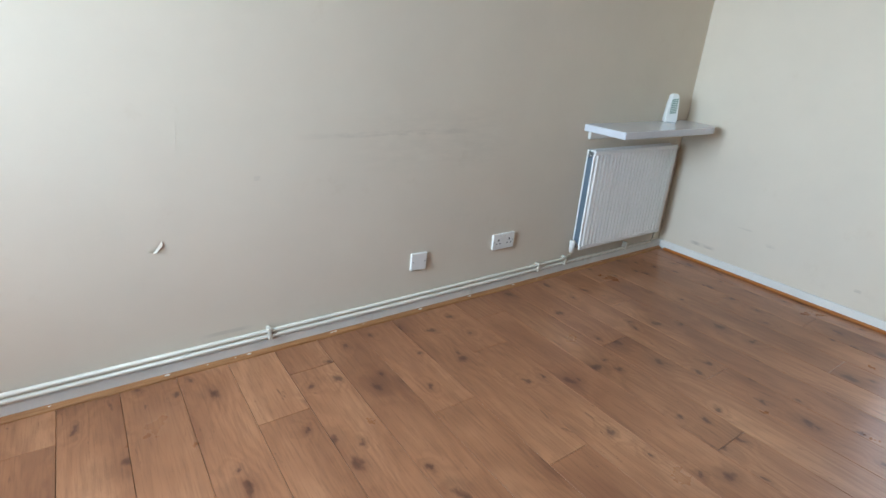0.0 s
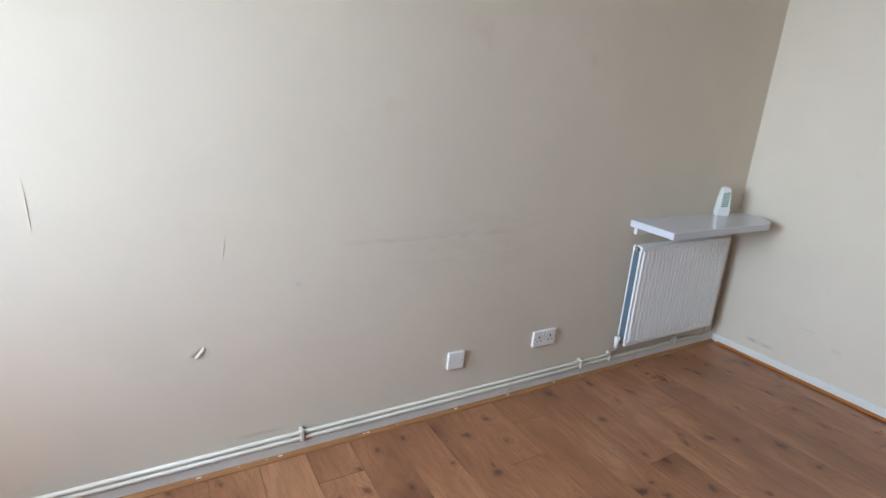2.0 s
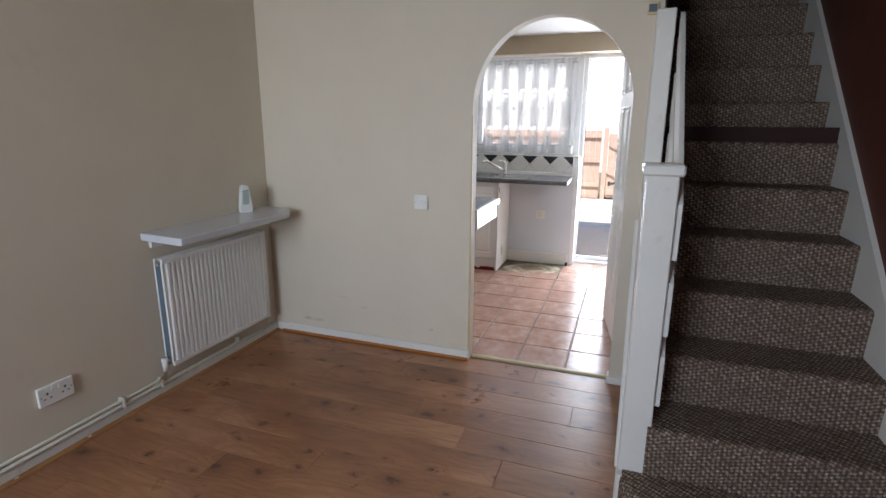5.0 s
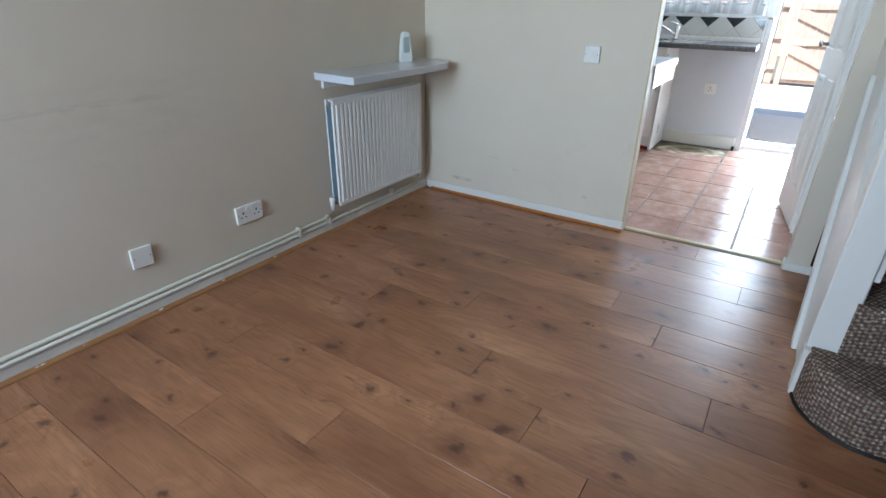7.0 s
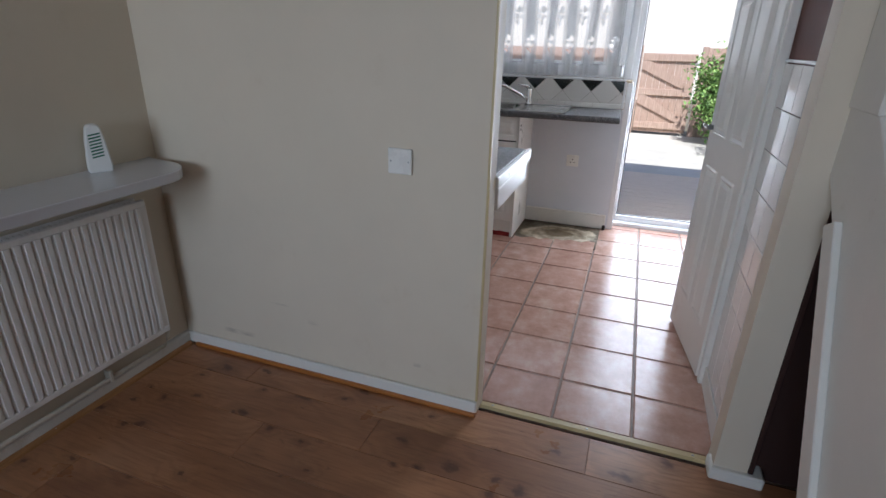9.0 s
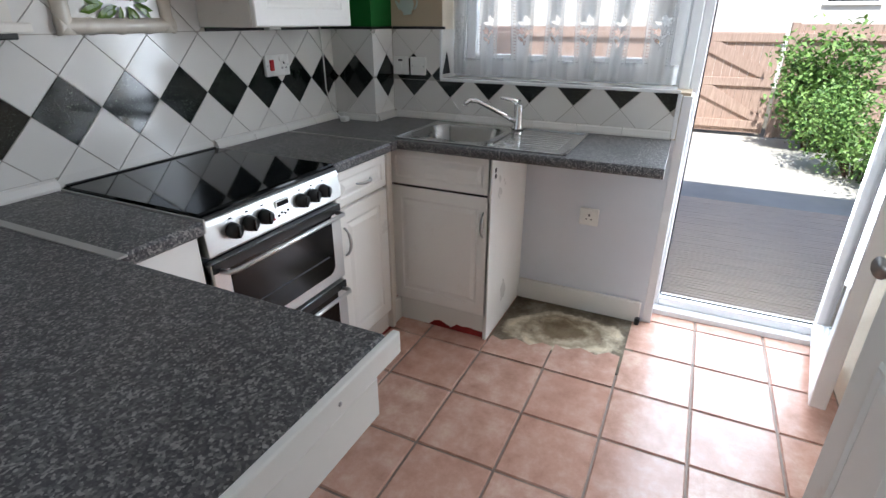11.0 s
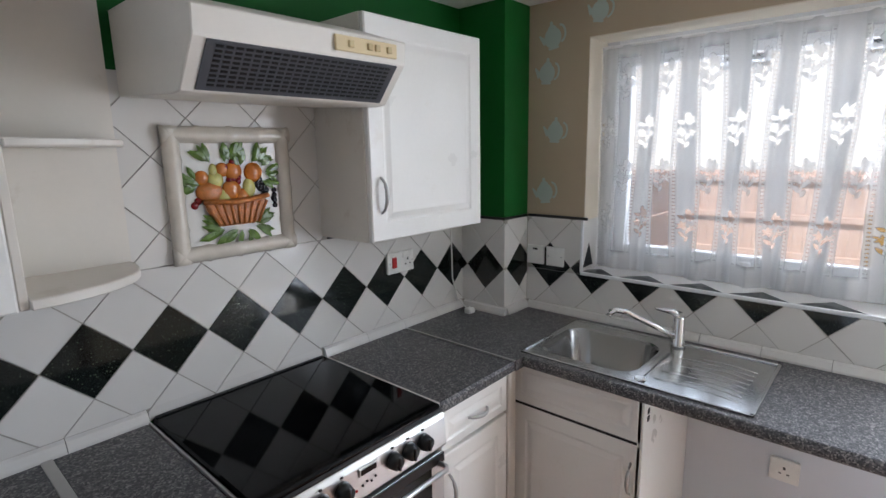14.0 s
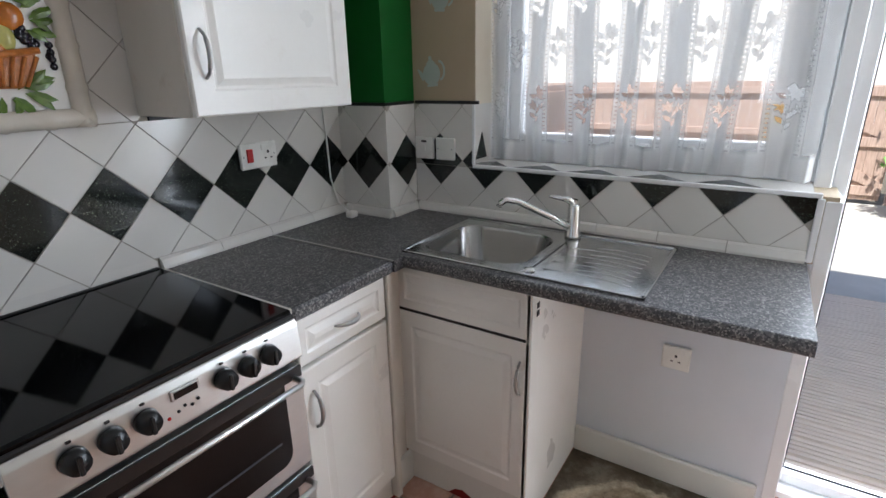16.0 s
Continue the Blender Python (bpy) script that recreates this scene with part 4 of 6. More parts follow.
trims(knorth, "y", KY - 0.007, AX2, 4.49, -1)
trims(knorth, "y", KY - 0.007, 5.08, BX - 0.02, -1)
trims(casing, "x", BX - 0.007, BY - 0.02, KY - 0.02, -1)
trims(casing, "y", BY - 0.007, BX, KX - 0.02, -1)
trims(keast, "x", KX - 0.007, DY1 + 0.05, BY - 0.02, -1)
part("tile_end_trim", box(KX - 0.012, KX - 0.001, DY1 + 0.032, DY1 + 0.05, 0.91, WZ0 - 0.013, 0.003), "upvc", keast)
# tiled sill and reveal
sill = solid("window_sill", box(KX - 0.006, KX + 0.16, WY0 - 0.0, WY1, WZ0 - 0.008, WZ0, 0.001), "tile_white", "tiled window sill with a plastic corner trim", "window sill", "structure")
part("edge_trim", box(KX - 0.014, KX - 0.003, WY0 - 0.02, WY1 + 0.004, WZ0 - 0.012, WZ0 + 0.003, 0.003), "upvc", sill)
for k in range(6):
    cy = 1.995 - PITCH * (k + 0.5) - 0.1
    if WY0 + 0.1 < cy < WY1:
        part("tile", prism([(KX, cy - 0.09), (KX + 0.09, cy), (KX, cy + 0.09)], "z", WZ0 - 0.001, WZ0 + 0.0025), "tile_black", sill)
part("edge_trim", box(KX - 0.012, KX, WY1 - 0.004, WY1 + 0.008, WZ0, ZT, 0.003), "upvc", sill)
part("tile", prism([(KX + 0.002, WZ0 + 0.02), (KX + 0.09, WZ0 + 0.02), (KX + 0.05, WZ0 + 0.12)], "y", WY1 - 0.004, WY1 - 0.0005), "tile_black", sill)
part("reveal_tile", box(KX, KX + 0.16, WY1 - 0.002, WY1 + 0.004, WZ0, ZT), "tile_white", sill)
bm = box(KX + 0.001, KX + 0.17, WY1 - 0.003, WY1, ZT, WZ1)
box(KX + 0.001, KX + 0.17, WY0, WY1, WZ1 - 0.004, WZ1, 0, bm)
part("reveal", bm, "cream", keast, "pale window reveal")

# window and garden door, one white frame
FX = KX + 0.16


def framed(bm, y0, y1, z0, z1, w, x0, x1):
    box(x0, x1, y0, y0 + w, z0, z1, 0.004, bm)
    box(x0, x1, y1 - w, y1, z0, z1, 0.004, bm)
    box(x0, x1, y0 + w, y1 - w, z0, z0 + w, 0.004, bm)
    box(x0, x1, y0 + w, y1 - w, z1 - w, z1, 0.004, bm)
    return bm


win = thing("window_1", (FX, 1.3, WZ0), "white plastic kitchen window behind a net curtain", "window", "", "structure")
part("window_frame", framed(bmesh.new(), WY0, WY1, WZ0, WZ1, 0.06, FX, FX + 0.065), "upvc", win)
part("opener_frame", framed(bmesh.new(), WY0 + 0.06, WY1 - 0.06, WZ0 + 0.06, WZ1 - 0.06, 0.05, FX + 0.01, FX + 0.055), "upvc", win)
pane = part("pane", box(FX + 0.03, FX + 0.034, WY0 + 0.11, WY1 - 0.11, WZ0 + 0.11, WZ1 - 0.11), "glass", win)
pane.visible_shadow = False
part("handle", box(FX - 0.012, FX + 0.002, 1.24, 1.36, WZ0 + 0.075, WZ0 + 0.092, 0.003), "upvc", win)
door = thing("door_1", (FX, 0.45, 0.0), "white plastic glazed garden door", "door", "", "structure")
part("mullion", box(FX - 0.02, FX + 0.07, DY1 + 0.015, WY0, 0.0, WZ1, 0.004), "upvc", door)
part("door_frame", framed(bmesh.new(), -0.08, DY1 + 0.015, 0.03, WZ1, 0.042, FX, FX + 0.065), "upvc", door)
hinge = Matrix.Translation((FX + 0.005, -0.03, 0.0)) @ Matrix.Rotation(radians(171.5), 4, "Z")
swung = framed(bmesh.new(), 0.0, 0.62, 0.05, WZ1 - 0.05, 0.085, -0.02, 0.035)
glazing = box(0.006, 0.01, 0.085, 0.535, 0.135, WZ1 - 0.135)
lever = tube([(-0.02, 0.56, 1.02), (-0.055, 0.56, 1.02), (-0.058, 0.45, 1.02)], 0.009, 8)
for b in (swung, glazing, lever):
    bmesh.ops.transform(b, matrix=hinge @ Matrix.Rotation(radians(-90), 4, "Z"), verts=b.verts[:])
leaf_part = part("door_leaf", swung, "upvc", door, "white glazed leaf standing open")
gl_ = part("pane", glazing, "glass", leaf_part)
gl_.visible_shadow = False
part("handle", lever, "upvc", leaf_part, "", True)
part("gasket", framed(bmesh.new(), -0.038, DY1 - 0.027, 0.072, WZ1 - 0.042, 0.006, FX + 0.03, FX + 0.036), "rubber", door)
part("sill", box(FX - 0.05, FX + 0.12, -0.08, DY1 + 0.02, -0.006, 0.03, 0.006), "upvc", door)
part("jamb_lining", box(KX - 0.004, FX, DY1 - 0.01, DY1 + 0.03, 0.0, WZ0 - 0.02, 0.003), "upvc", door)

# net curtain: pleated cloth, dense and sheer woven bands, flower sprays open in the dense bands and close in the sheer ones
cy0, cy1, cz0, cz1 = WY0 + 0.005, WY1 - 0.012, WZ0 + 0.015, WZ1 - 0.035
NU, NV, BANDS, SHIFT = 380, 240, 6.86, 0.065
CW, CH = cy1 - cy0, cz1 - cz0


def on_curtain(u, v):
    a = u * BANDS * 2 * math.pi
    fold = (0.006 + 0.018 * v) * math.sin(a + 0.6 * math.sin(19.5 * u) + 0.5 * v) + 0.004 * math.sin(107 * u + 2 * v)
    sway = 0.016 * math.sin(u * 9.0 + 1.0) * v + 0.008 * math.sin(v * 5.0 + u * 20.0)
    return (KX + 0.098 + fold, cy1 - CW * u + sway * min(1.0, 8 * u, 8 * (1 - u)) - 0.006 * math.sin(2 * a) * v, cz1 - CH * v + 0.004 * math.sin(u * 31) * v)


rng = random.Random(7)
gu, gz = np.meshgrid(np.linspace(0, CW, NU + 1), -np.linspace(0, CH, NV + 1), indexing="ij")
weave = np.zeros_like(gu)


def petal(u0, z0, ang, length, width):
    """Marks a pointed leaf of the flower pattern on the flat cloth."""
    a = (gu - u0) * math.cos(ang) + (gz - z0) * math.sin(ang)
    b = np.abs(-(gu - u0) * math.sin(ang) + (gz - z0) * math.cos(ang))
    w = width * np.sin(np.pi * np.clip(a / length, 0, 1)) ** 0.7
    np.maximum(weave, np.clip((w - b) / 0.002, 0, 1) * (a > 0) * (a < length), out=weave)


def spray(u0, z0, side):
    """One flowering stem: two blooms, a bud and leaves."""
    for du, dz, r, n_ in ((0.012, 0.045, 0.026, 7), (-0.018, 0.004, 0.021, 6), (0.022, 0.0, 0.016, 5)):
        turn = rng.uniform(0, 6.28)
        for q in range(n_):
            petal(u0 + side * du, z0 + dz, turn + q * 6.283 / n_, r * rng.uniform(0.8, 1.2), r * 0.27)
    for dz, lean, length in ((-0.015, 0.7, 0.036), (-0.028, -0.75, 0.036), (-0.045, 0.8, 0.034), (-0.058, -0.6, 0.03), (0.03, 1.1, 0.03), (0.05, -0.5, 0.028)):
        petal(u0 - side * 0.006, z0 + dz, math.pi / 2 + lean * side, length, 0.0085)
    petal(u0 - side * 0.012, z0 - 0.08, math.pi / 2 - 0.16 * side, 0.13, 0.0024)


for k in range(8):
    for v0, phase in ((0.38, 0.31), (0.78, 0.31), (0.16, 0.81), (0.57, 0.81)):
        u0 = (k + phase - SHIFT) / BANDS * CW
        if 0.02 < u0 < CW - 0.02:
            spray(u0 + rng.uniform(-0.006, 0.006), -v0 * CH, 1)
me = bpy.data.meshes.new("cloth")
me.from_pydata([on_curtain(i / NU, j / NV) for i in range(NU + 1) for j in range(NV + 1)], [], [(i * (NV + 1) + j, (i + 1) * (NV + 1) + j, (i + 1) * (NV + 1) + j + 1, i * (NV + 1) + j + 1) for i in range(NU) for j in range(NV)])
me.materials.append(M["net"])
corner = np.zeros(len(me.loops), dtype=np.int32)
me.loops.foreach_get("vertex_index", corner)
flat = np.stack([corner // (NV + 1) / NU * BANDS + SHIFT, corner % (NV + 1) / NV], axis=1)
me.uv_layers.new(name="uv").data.foreach_set("uv", flat.ravel())
me.uv_layers.new(name="flowers").data.foreach_set("uv", np.stack([weave.ravel()[corner], np.zeros(len(corner))], axis=1).ravel())
me.polygons.foreach_set("use_smooth", [True] * len(me.polygons))
curtain = thing("net_curtain", (KX + 0.1, 1.3, cz0), "white pleated net curtain with lace flower sprays", "curtain")
cloth = new("cloth", me)
cloth.parent = curtain
cloth.matrix_parent_inverse = Matrix.Translation(curtain.location).inverted()
part("header", tube([(KX + 0.098, cy1, cz1), (KX + 0.098, cy0, cz1)], 0.006, 8), "lace", curtain)


# ---- kitchen things ----
CT = 0.91


def bow(parent, at, axis, length, proud, r=0.005):
    """A bowed metal handle. axis 'z' upright or 'x'/'y' lying; proud: the vector by which it stands off."""
    a = Vector({"x": (1, 0, 0), "y": (0, 1, 0), "z": (0, 0, 1)}[axis])
    p = Vector(proud)
    pts = [Vector(at) + a * (length * (k / 10 - 0.5)) + p * math.sin(math.pi * k / 10) ** 0.6 for k in range(11)]
    return part("handle", tube(pts, [r * (0.75 + 0.6 * math.sin(math.pi * k / 10)) for k in range(11)], 8), "handle", parent, "satin nickel bow handle", True)


def raised_panel(bm, axis, face, out, u0, u1, z0, z1, margin):
    """A routed groove and raised field on a cabinet door's face."""
    def put(p, d):
        return (p[0], face + out * d, p[1]) if axis == "y" else (face + out * d, p[0], p[1])
    rings = []
    for inset, d in ((margin, 0.0), (margin + 0.006, -0.004), (margin + 0.012, -0.004), (margin + 0.03, 0.001)):
        rings.append([bm.verts.new(put(p, d)) for p in ((u0 + inset, z0 + inset), (u1 - inset, z0 + inset), (u1 - inset, z1 - inset), (u0 + inset, z1 - inset))])
    fs = []
    for a, b in zip(rings, rings[1:]):
        for i in range(4):
            fs.append(bm.faces.new((a[i], a[(i + 1) % 4], b[(i + 1) % 4], b[i])))
    fs.append(bm.faces.new(rings[-1]))
    return rings[0]


def cabinet_door(name, parent, axis, face, out, u0, u1, z0, z1, margin=0.05, material="white_door"):
    """A slab with a routed frame; face is the front plane, out the way it looks."""
    th = 0.018
    bm = bmesh.new()

    def put(u, z, d):
        return (u, face + out * d, z) if axis == "y" else (face + out * d, u, z)
    c = 0.004
    outer = [(u0, z0), (u1, z0), (u1, z1), (u0, z1)]
    front = [(u0 + c, z0 + c), (u1 - c, z0 + c), (u1 - c, z1 - c), (u0 + c, z1 - c)]
    back = [bm.verts.new(put(u, z, -th)) for u, z in outer]
    side = [bm.verts.new(put(u, z, -c)) for u, z in outer]
    edge = [bm.verts.new(put(u, z, 0)) for u, z in front]
    inner = raised_panel(bm, axis, face, out, u0, u1, z0, z1, margin)
    bm.faces.new(back)
    for a, b in ((back, side), (side, edge), (edge, inner)):
        for i in range(4):
            bm.faces.new((a[i], a[(i + 1) % 4], b[(i + 1) % 4], b[i]))
    bmesh.ops.recalc_face_normals(bm, faces=bm.faces[:])
    return part(name, bm, material, parent)


def slab(points, name, label, z1=CT, th=0.038, edge=0.008):
    t = thing(name, (points[0][0], points[0][1], z1 - th), label, "worktop")
    part("top", prism(points, "z", z1 - th, z1, bevel=edge), "worktop", t)
    return t


# worktops
wt = slab([(AX2, 1.06), (4.255, 1.06), (4.255, KY - 0.003), (AX2, KY - 0.003)], "worktop", "dark grey speckled worktop with a bare white end")
part("end_lipping", box(AX2, 4.268, 1.045, 1.061, CT - 0.042, CT + 0.001, 0.003), "white_gloss", wt, "bare white end edge")
part("end_lipping", box(AX2 + 0.02, 4.2, 1.048, 1.075, CT - 0.12, CT - 0.043, 0.003), "white_gloss", wt, "white batten under the end")
for yy in (3.85, 4.1):
    part("screw", ball((yy, 1.045, CT - 0.02), 0.004, squash=(1, 0.5, 1), seg=8), "handle", wt)
wt = slab([(4.262, 1.74), (4.488, 1.74), (4.488, KY - 0.003), (4.262, KY - 0.003)], "worktop", "short grey speckled worktop beside the cooker")
part("joint_strip", box(4.243, 4.268, 1.72, KY - 0.01, CT - 0.002, CT + 0.003, 0.001), "joint", wt, "metal joint strip")
part("edge_strip", box(4.486, 4.492, 1.745, KY - 0.01, CT - 0.035, CT + 0.003, 0.001), "joint", wt)
wt = slab([(5.082, 1.785), (5.478, 1.785), (5.478, KY - 0.003), (5.082, KY - 0.003)], "worktop", "grey speckled worktop over the drawer unit")
part("joint_strip", box(5.475, 5.484, 1.79, KY - 0.01, CT - 0.002, CT + 0.0025, 0.001), "joint", wt, "thin metal joint strip")
part("edge_strip", box(5.079, 5.085, 1.79, KY - 0.01, CT - 0.036, CT + 0.003, 0.001), "white_gloss", wt)
# sink worktop with the bowl cut out
sx0, sx1, sy0, sy1 = 5.56, 6.0, 1.078, 1.82
wt = thing("worktop", (5.52, 1.5, CT - 0.038), "long grey speckled worktop around the sink", "worktop")
hx, hX, hy, hY = sx0 + 0.033, sx1 - 0.04, 1.42, sy1 - 0.02
outline = [(5.533, 1.6), (5.533, 0.733), (KX - 0.006, 0.745), (KX - 0.006, BY - 0.008), (BX - 0.008, BY - 0.008), (BX - 0.008, KY - 0.004), (5.483, KY - 0.004), (5.483, 1.788), (5.533, 1.788), (5.533, 1.6002),
           (hx, 1.6002), (hx, hY), (hX, hY), (hX, hy), (hx, hy), (hx, 1.6)]
part("top", prism(outline, "z", CT - 0.038, CT), "worktop", wt)
nose = [(5.534, CT - 0.038)] + arc(5.534, CT - 0.019, 0.012, 0.019, 270, 90, 8)
part("front_edge", prism(nose, "y", 0.733, 1.788), "worktop", wt)

# base unit under the arch-side worktop and cooker-side filler
bu = thing("base_unit", (AX2, 1.75, 0.0), "white base unit in the corner under the worktop", "cabinet")
part("carcass", box(AX2, 4.215, 1.75, KY - 0.01, 0.1, CT - 0.04, 0.003), "cabinet", bu)
part("plinth", box(AX2, 4.17, 1.78, KY - 0.02, 0.0, 0.1), "cabinet", bu)
part("end_panel", box(AX2, 4.23, 1.735, 1.75, 0.0, CT - 0.04, 0.002), "white_door", bu)
fu = thing("filler_panel", (4.25, 1.79, 0.0), "plain white filler panel between cooker and corner", "cabinet")
part("panel", box(4.238, 4.484, 1.775, 1.795, 0.1, CT - 0.04, 0.003), "white_door", fu)
part("plinth", box(4.238, 4.484, 1.81, 1.83, 0.0, 0.1), "cabinet", fu)

# drawer unit
du = thing("drawer_unit", (5.085, 1.8, 0.0), "white base unit with one drawer over a door", "cabinet")
part("carcass", box(5.086, 5.45, 1.82, KY - 0.01, 0.1, CT - 0.04, 0.002), "cabinet", du)
dr = cabinet_door("drawer", du, "y", 1.80, -1, 5.095, 5.445, 0.735, 0.868, 0.03)
bow(dr, (5.275, 1.799, 0.80), "x", 0.096, (0, -0.026, 0))
dd = cabinet_door("door", du, "y", 1.80, -1, 5.095, 5.445, 0.125, 0.722, 0.055)
bow(dd, (5.13, 1.799, 0.595), "z", 0.115, (0, -0.028, 0))
part("plinth", box(5.086, 5.6, 1.83, 1.845, 0.0, 0.12), "white_gloss", du)
part("plinth_edge", box(5.09, 5.5, 1.827, 1.829, 0.0, 0.014), "red_paint", du, "flaked red paint along the plinth")
part("corner_post", box(5.452, 5.478, 1.797, 1.83, 0.02, CT - 0.04, 0.004), "cabinet", du)

part("corner_filler", box(5.479, 5.577, 1.85, 1.868, 0.02, CT - 0.04, 0.002), "cabinet", du)

# sink unit
su = thing("sink_unit", (5.57, 1.37, 0.0), "white sink base unit with false drawer, paint flaking below", "cabinet")
part("carcass", box(5.60, 5.80, 1.395, 1.86, 0.1, CT - 0.24, 0.002), "cabinet", su)
part("side_panel", box(5.575, KX - 0.005, 1.372, 1.39, 0.0, CT - 0.04, 0.002), "white_door", su)
# black strip drawn in for the shade between false drawer and door
part("gap_shade", box(5.577, 5.60, 1.39, 1.862, 0.68, 0.715), "black", su, "black strip for the shaded gap under the false drawer")
cabinet_door("false_drawer", su, "x", 5.575, -1, 1.376, 1.862, 0.705, 0.868, 0.034)
sd = cabinet_door("door", su, "x", 5.575, -1, 1.376, 1.862, 0.125, 0.699, 0.055)
bow(sd, (5.574, 1.405, 0.575), "z", 0.115, (-0.028, 0, 0))
bm = bmesh.new()
rng = random.Random(5)
pts = [(1.376, 0.12), (1.376, 0.0)] + [(1.376 + 0.03 * k, 0.004 + (0.022 + rng.uniform(-0.012, 0.014)) * (0 if k > 9 else 1)) for k in range(0, 14)] + [(1.85, 0.0), (1.85, 0.12)]
part("plinth", prism(pts, "x", 5.586, 5.60), "white_gloss", su)
part("flaked_edge", box(5.5875, 5.599, 1.38, 1.70, 0.001, 0.045), "red_paint", su, "old red paint showing under the plinth")
for zz in (0.775, 0.80):
    part("hole", box(5.605, 5.622, 1.3705, 1.373, zz, zz + 0.018), "plate_dark", su, "dark fixing hole in the side")

# sink with bowl and drainer
sink = thing("sink", (5.78, 1.44, CT), "stainless steel sink with bowl and ribbed drainer", "sink")
bm = bmesh.new()
by0, by1, bx0, bx1 = 1.43, 1.795, 5.605, 5.925


def rring(x0, x1, y0, y1, r, z, n=5):
    pts = arc(x1 - r, y1 - r, r, r, 0, 90, n) + arc(x0 + r, y1 - r, r, r, 90, 180, n) + arc(x0 + r, y0 + r, r, r, 180, 270, n) + arc(x1 - r, y0 + r, r, r, 270, 360, n)
    return [(p[0], p[1], z) for p in pts]


zs = CT + 0.007
rings = [rring(bx0, bx1, by0, by1, 0.075, zs), rring(bx0 + 0.008, bx1 - 0.008, by0 + 0.008, by1 - 0.008, 0.072, zs - 0.008), rring(bx0 + 0.02, bx1 - 0.02, by0 + 0.02, by1 - 0.02, 0.07, zs - 0.14), rring(bx0 + 0.05, bx1 - 0.05, by0 + 0.05, by1 - 0.05, 0.06, zs - 0.17)]
vr = [[bm.verts.new(p) for p in r] for r in rings]
for a, b in zip(vr, vr[1:]):
    for i in range(len(a)):
        j = (i + 1) % len(a)
        bm.faces.new((a[i], b[i], b[j], a[j]))
bm.faces.new(vr[-1][::-1])
bowl = part("bowl", bm, "bowl", sink, "", True)
# deck: ring between the bowl's rim and a rectangle, then the drainer
bm = bmesh.new()
inner = [bm.verts.new(p) for p in rings[0]]
outer = []
for p in rings[0]:
    cx, cy = (bx0 + bx1) / 2, (by0 + by1) / 2
    dx, dy = p[0] - cx, p[1] - cy
    k = min((sx1 - cx if dx > 0 else cx - sx0) / max(abs(dx), 1e-6), (sy1 - cy if dy > 0 else cy - (by0 - 0.03)) / max(abs(dy), 1e-6))
    outer.append(bm.verts.new((cx + dx * k, cy + dy * k, zs - 0.001)))
for i in range(len(inner)):
    j = (i + 1) % len(inner)
    bm.faces.new((inner[i], inner[j], outer[j], outer[i]))
bmesh.ops.recalc_face_normals(bm, faces=bm.faces[:])
part("deck", bm, "sink_steel", sink)
part("deck_corner", box(sx0, sx0 + 0.03, sy1 - 0.03, sy1, CT, zs - 0.0015), "sink_steel", sink)
bm = box(sx0 + 0.006, sx1 - 0.006, sy0 + 0.006, by0 - 0.028, CT, zs - 0.004, 0.002)
part("drainer", bm, "sink_steel", sink)
bm = bmesh.new()
for a in ((sx0, sx1, sy0, sy0 + 0.012), (sx0, sx0 + 0.012, sy0, sy1), (sx1 - 0.012, sx1, sy0, sy1), (sx0, sx1, sy1 - 0.012, sy1)):
    box(*a, CT, zs + 0.001, 0.002, bm)
part("rim", bm, "sink_steel", sink)
for k in range(8):
    xx = 5.625 + 0.036 * k
    pts = [(xx + 0.02 * math.sin(q / 3), sy0 + 0.05 + (by0 - 0.06 - sy0 - 0.05) * q / 8 * (0.7 + 0.3 * ((k + 1) % 2)), zs - 0.0042) for q in range(9)]
    part("rib", tube(pts, 0.0022, 6), "sink_steel", sink, "", True)
part("plug_hole", tube([(5.765, 1.61, zs - 0.1695), (5.765, 1.61, zs - 0.166)], 0.03, 16), "chrome", sink)
part("overflow_cap", tube([(5.60, 1.40, zs - 0.002), (5.60, 1.40, zs + 0.003)], [0.018, 0.016], 16), "chrome", sink)

tap = thing("mixer_tap", (5.955, 1.42, CT), "chrome mixer tap with a long angled spout", "tap")
tx, ty = 5.96, 1.40
part("body", tube([(tx, ty, zs - 0.001), (tx, ty, zs + 0.005), (tx, ty, zs + 0.02), (tx, ty, 1.02), (tx, ty, 1.03)], [0.028, 0.028, 0.022, 0.021, 0.015], 16), "chrome", tap, "", True)
part("lever", tube([(tx, ty, 1.03), (tx - 0.015, ty + 0.02, 1.045), (tx - 0.05, ty + 0.07, 1.058)], [0.018, 0.011, 0.005], 10), "chrome", tap, "", True)
part("spout", tube([(tx - 0.015, ty + 0.01, 0.955), (tx - 0.055, ty + 0.06, 0.99), (tx - 0.12, ty + 0.15, 1.045), (tx - 0.14, ty + 0.18, 1.052), (tx - 0.152, ty + 0.195, 1.043), (tx - 0.155, ty + 0.2, 1.03)], [0.012, 0.011, 0.0105, 0.011, 0.012, 0.011], 12), "chrome", tap, "", True)

# skirting in the appliance space
sk = solid("baseboard_kitchen", box(KX - 0.026, KX - 0.005, 0.745, 1.37, 0.0, 0.112, 0.005), "white_gloss", "cream painted skirting in the empty appliance space", "skirting board", "structure")
bm = bmesh.new()
tube([(6.03, 0.752, 0.0), (6.028, 0.75, 0.035)], 0.012, 8, bm)
part("pipe_stub", bm, "plate_dark", sk)


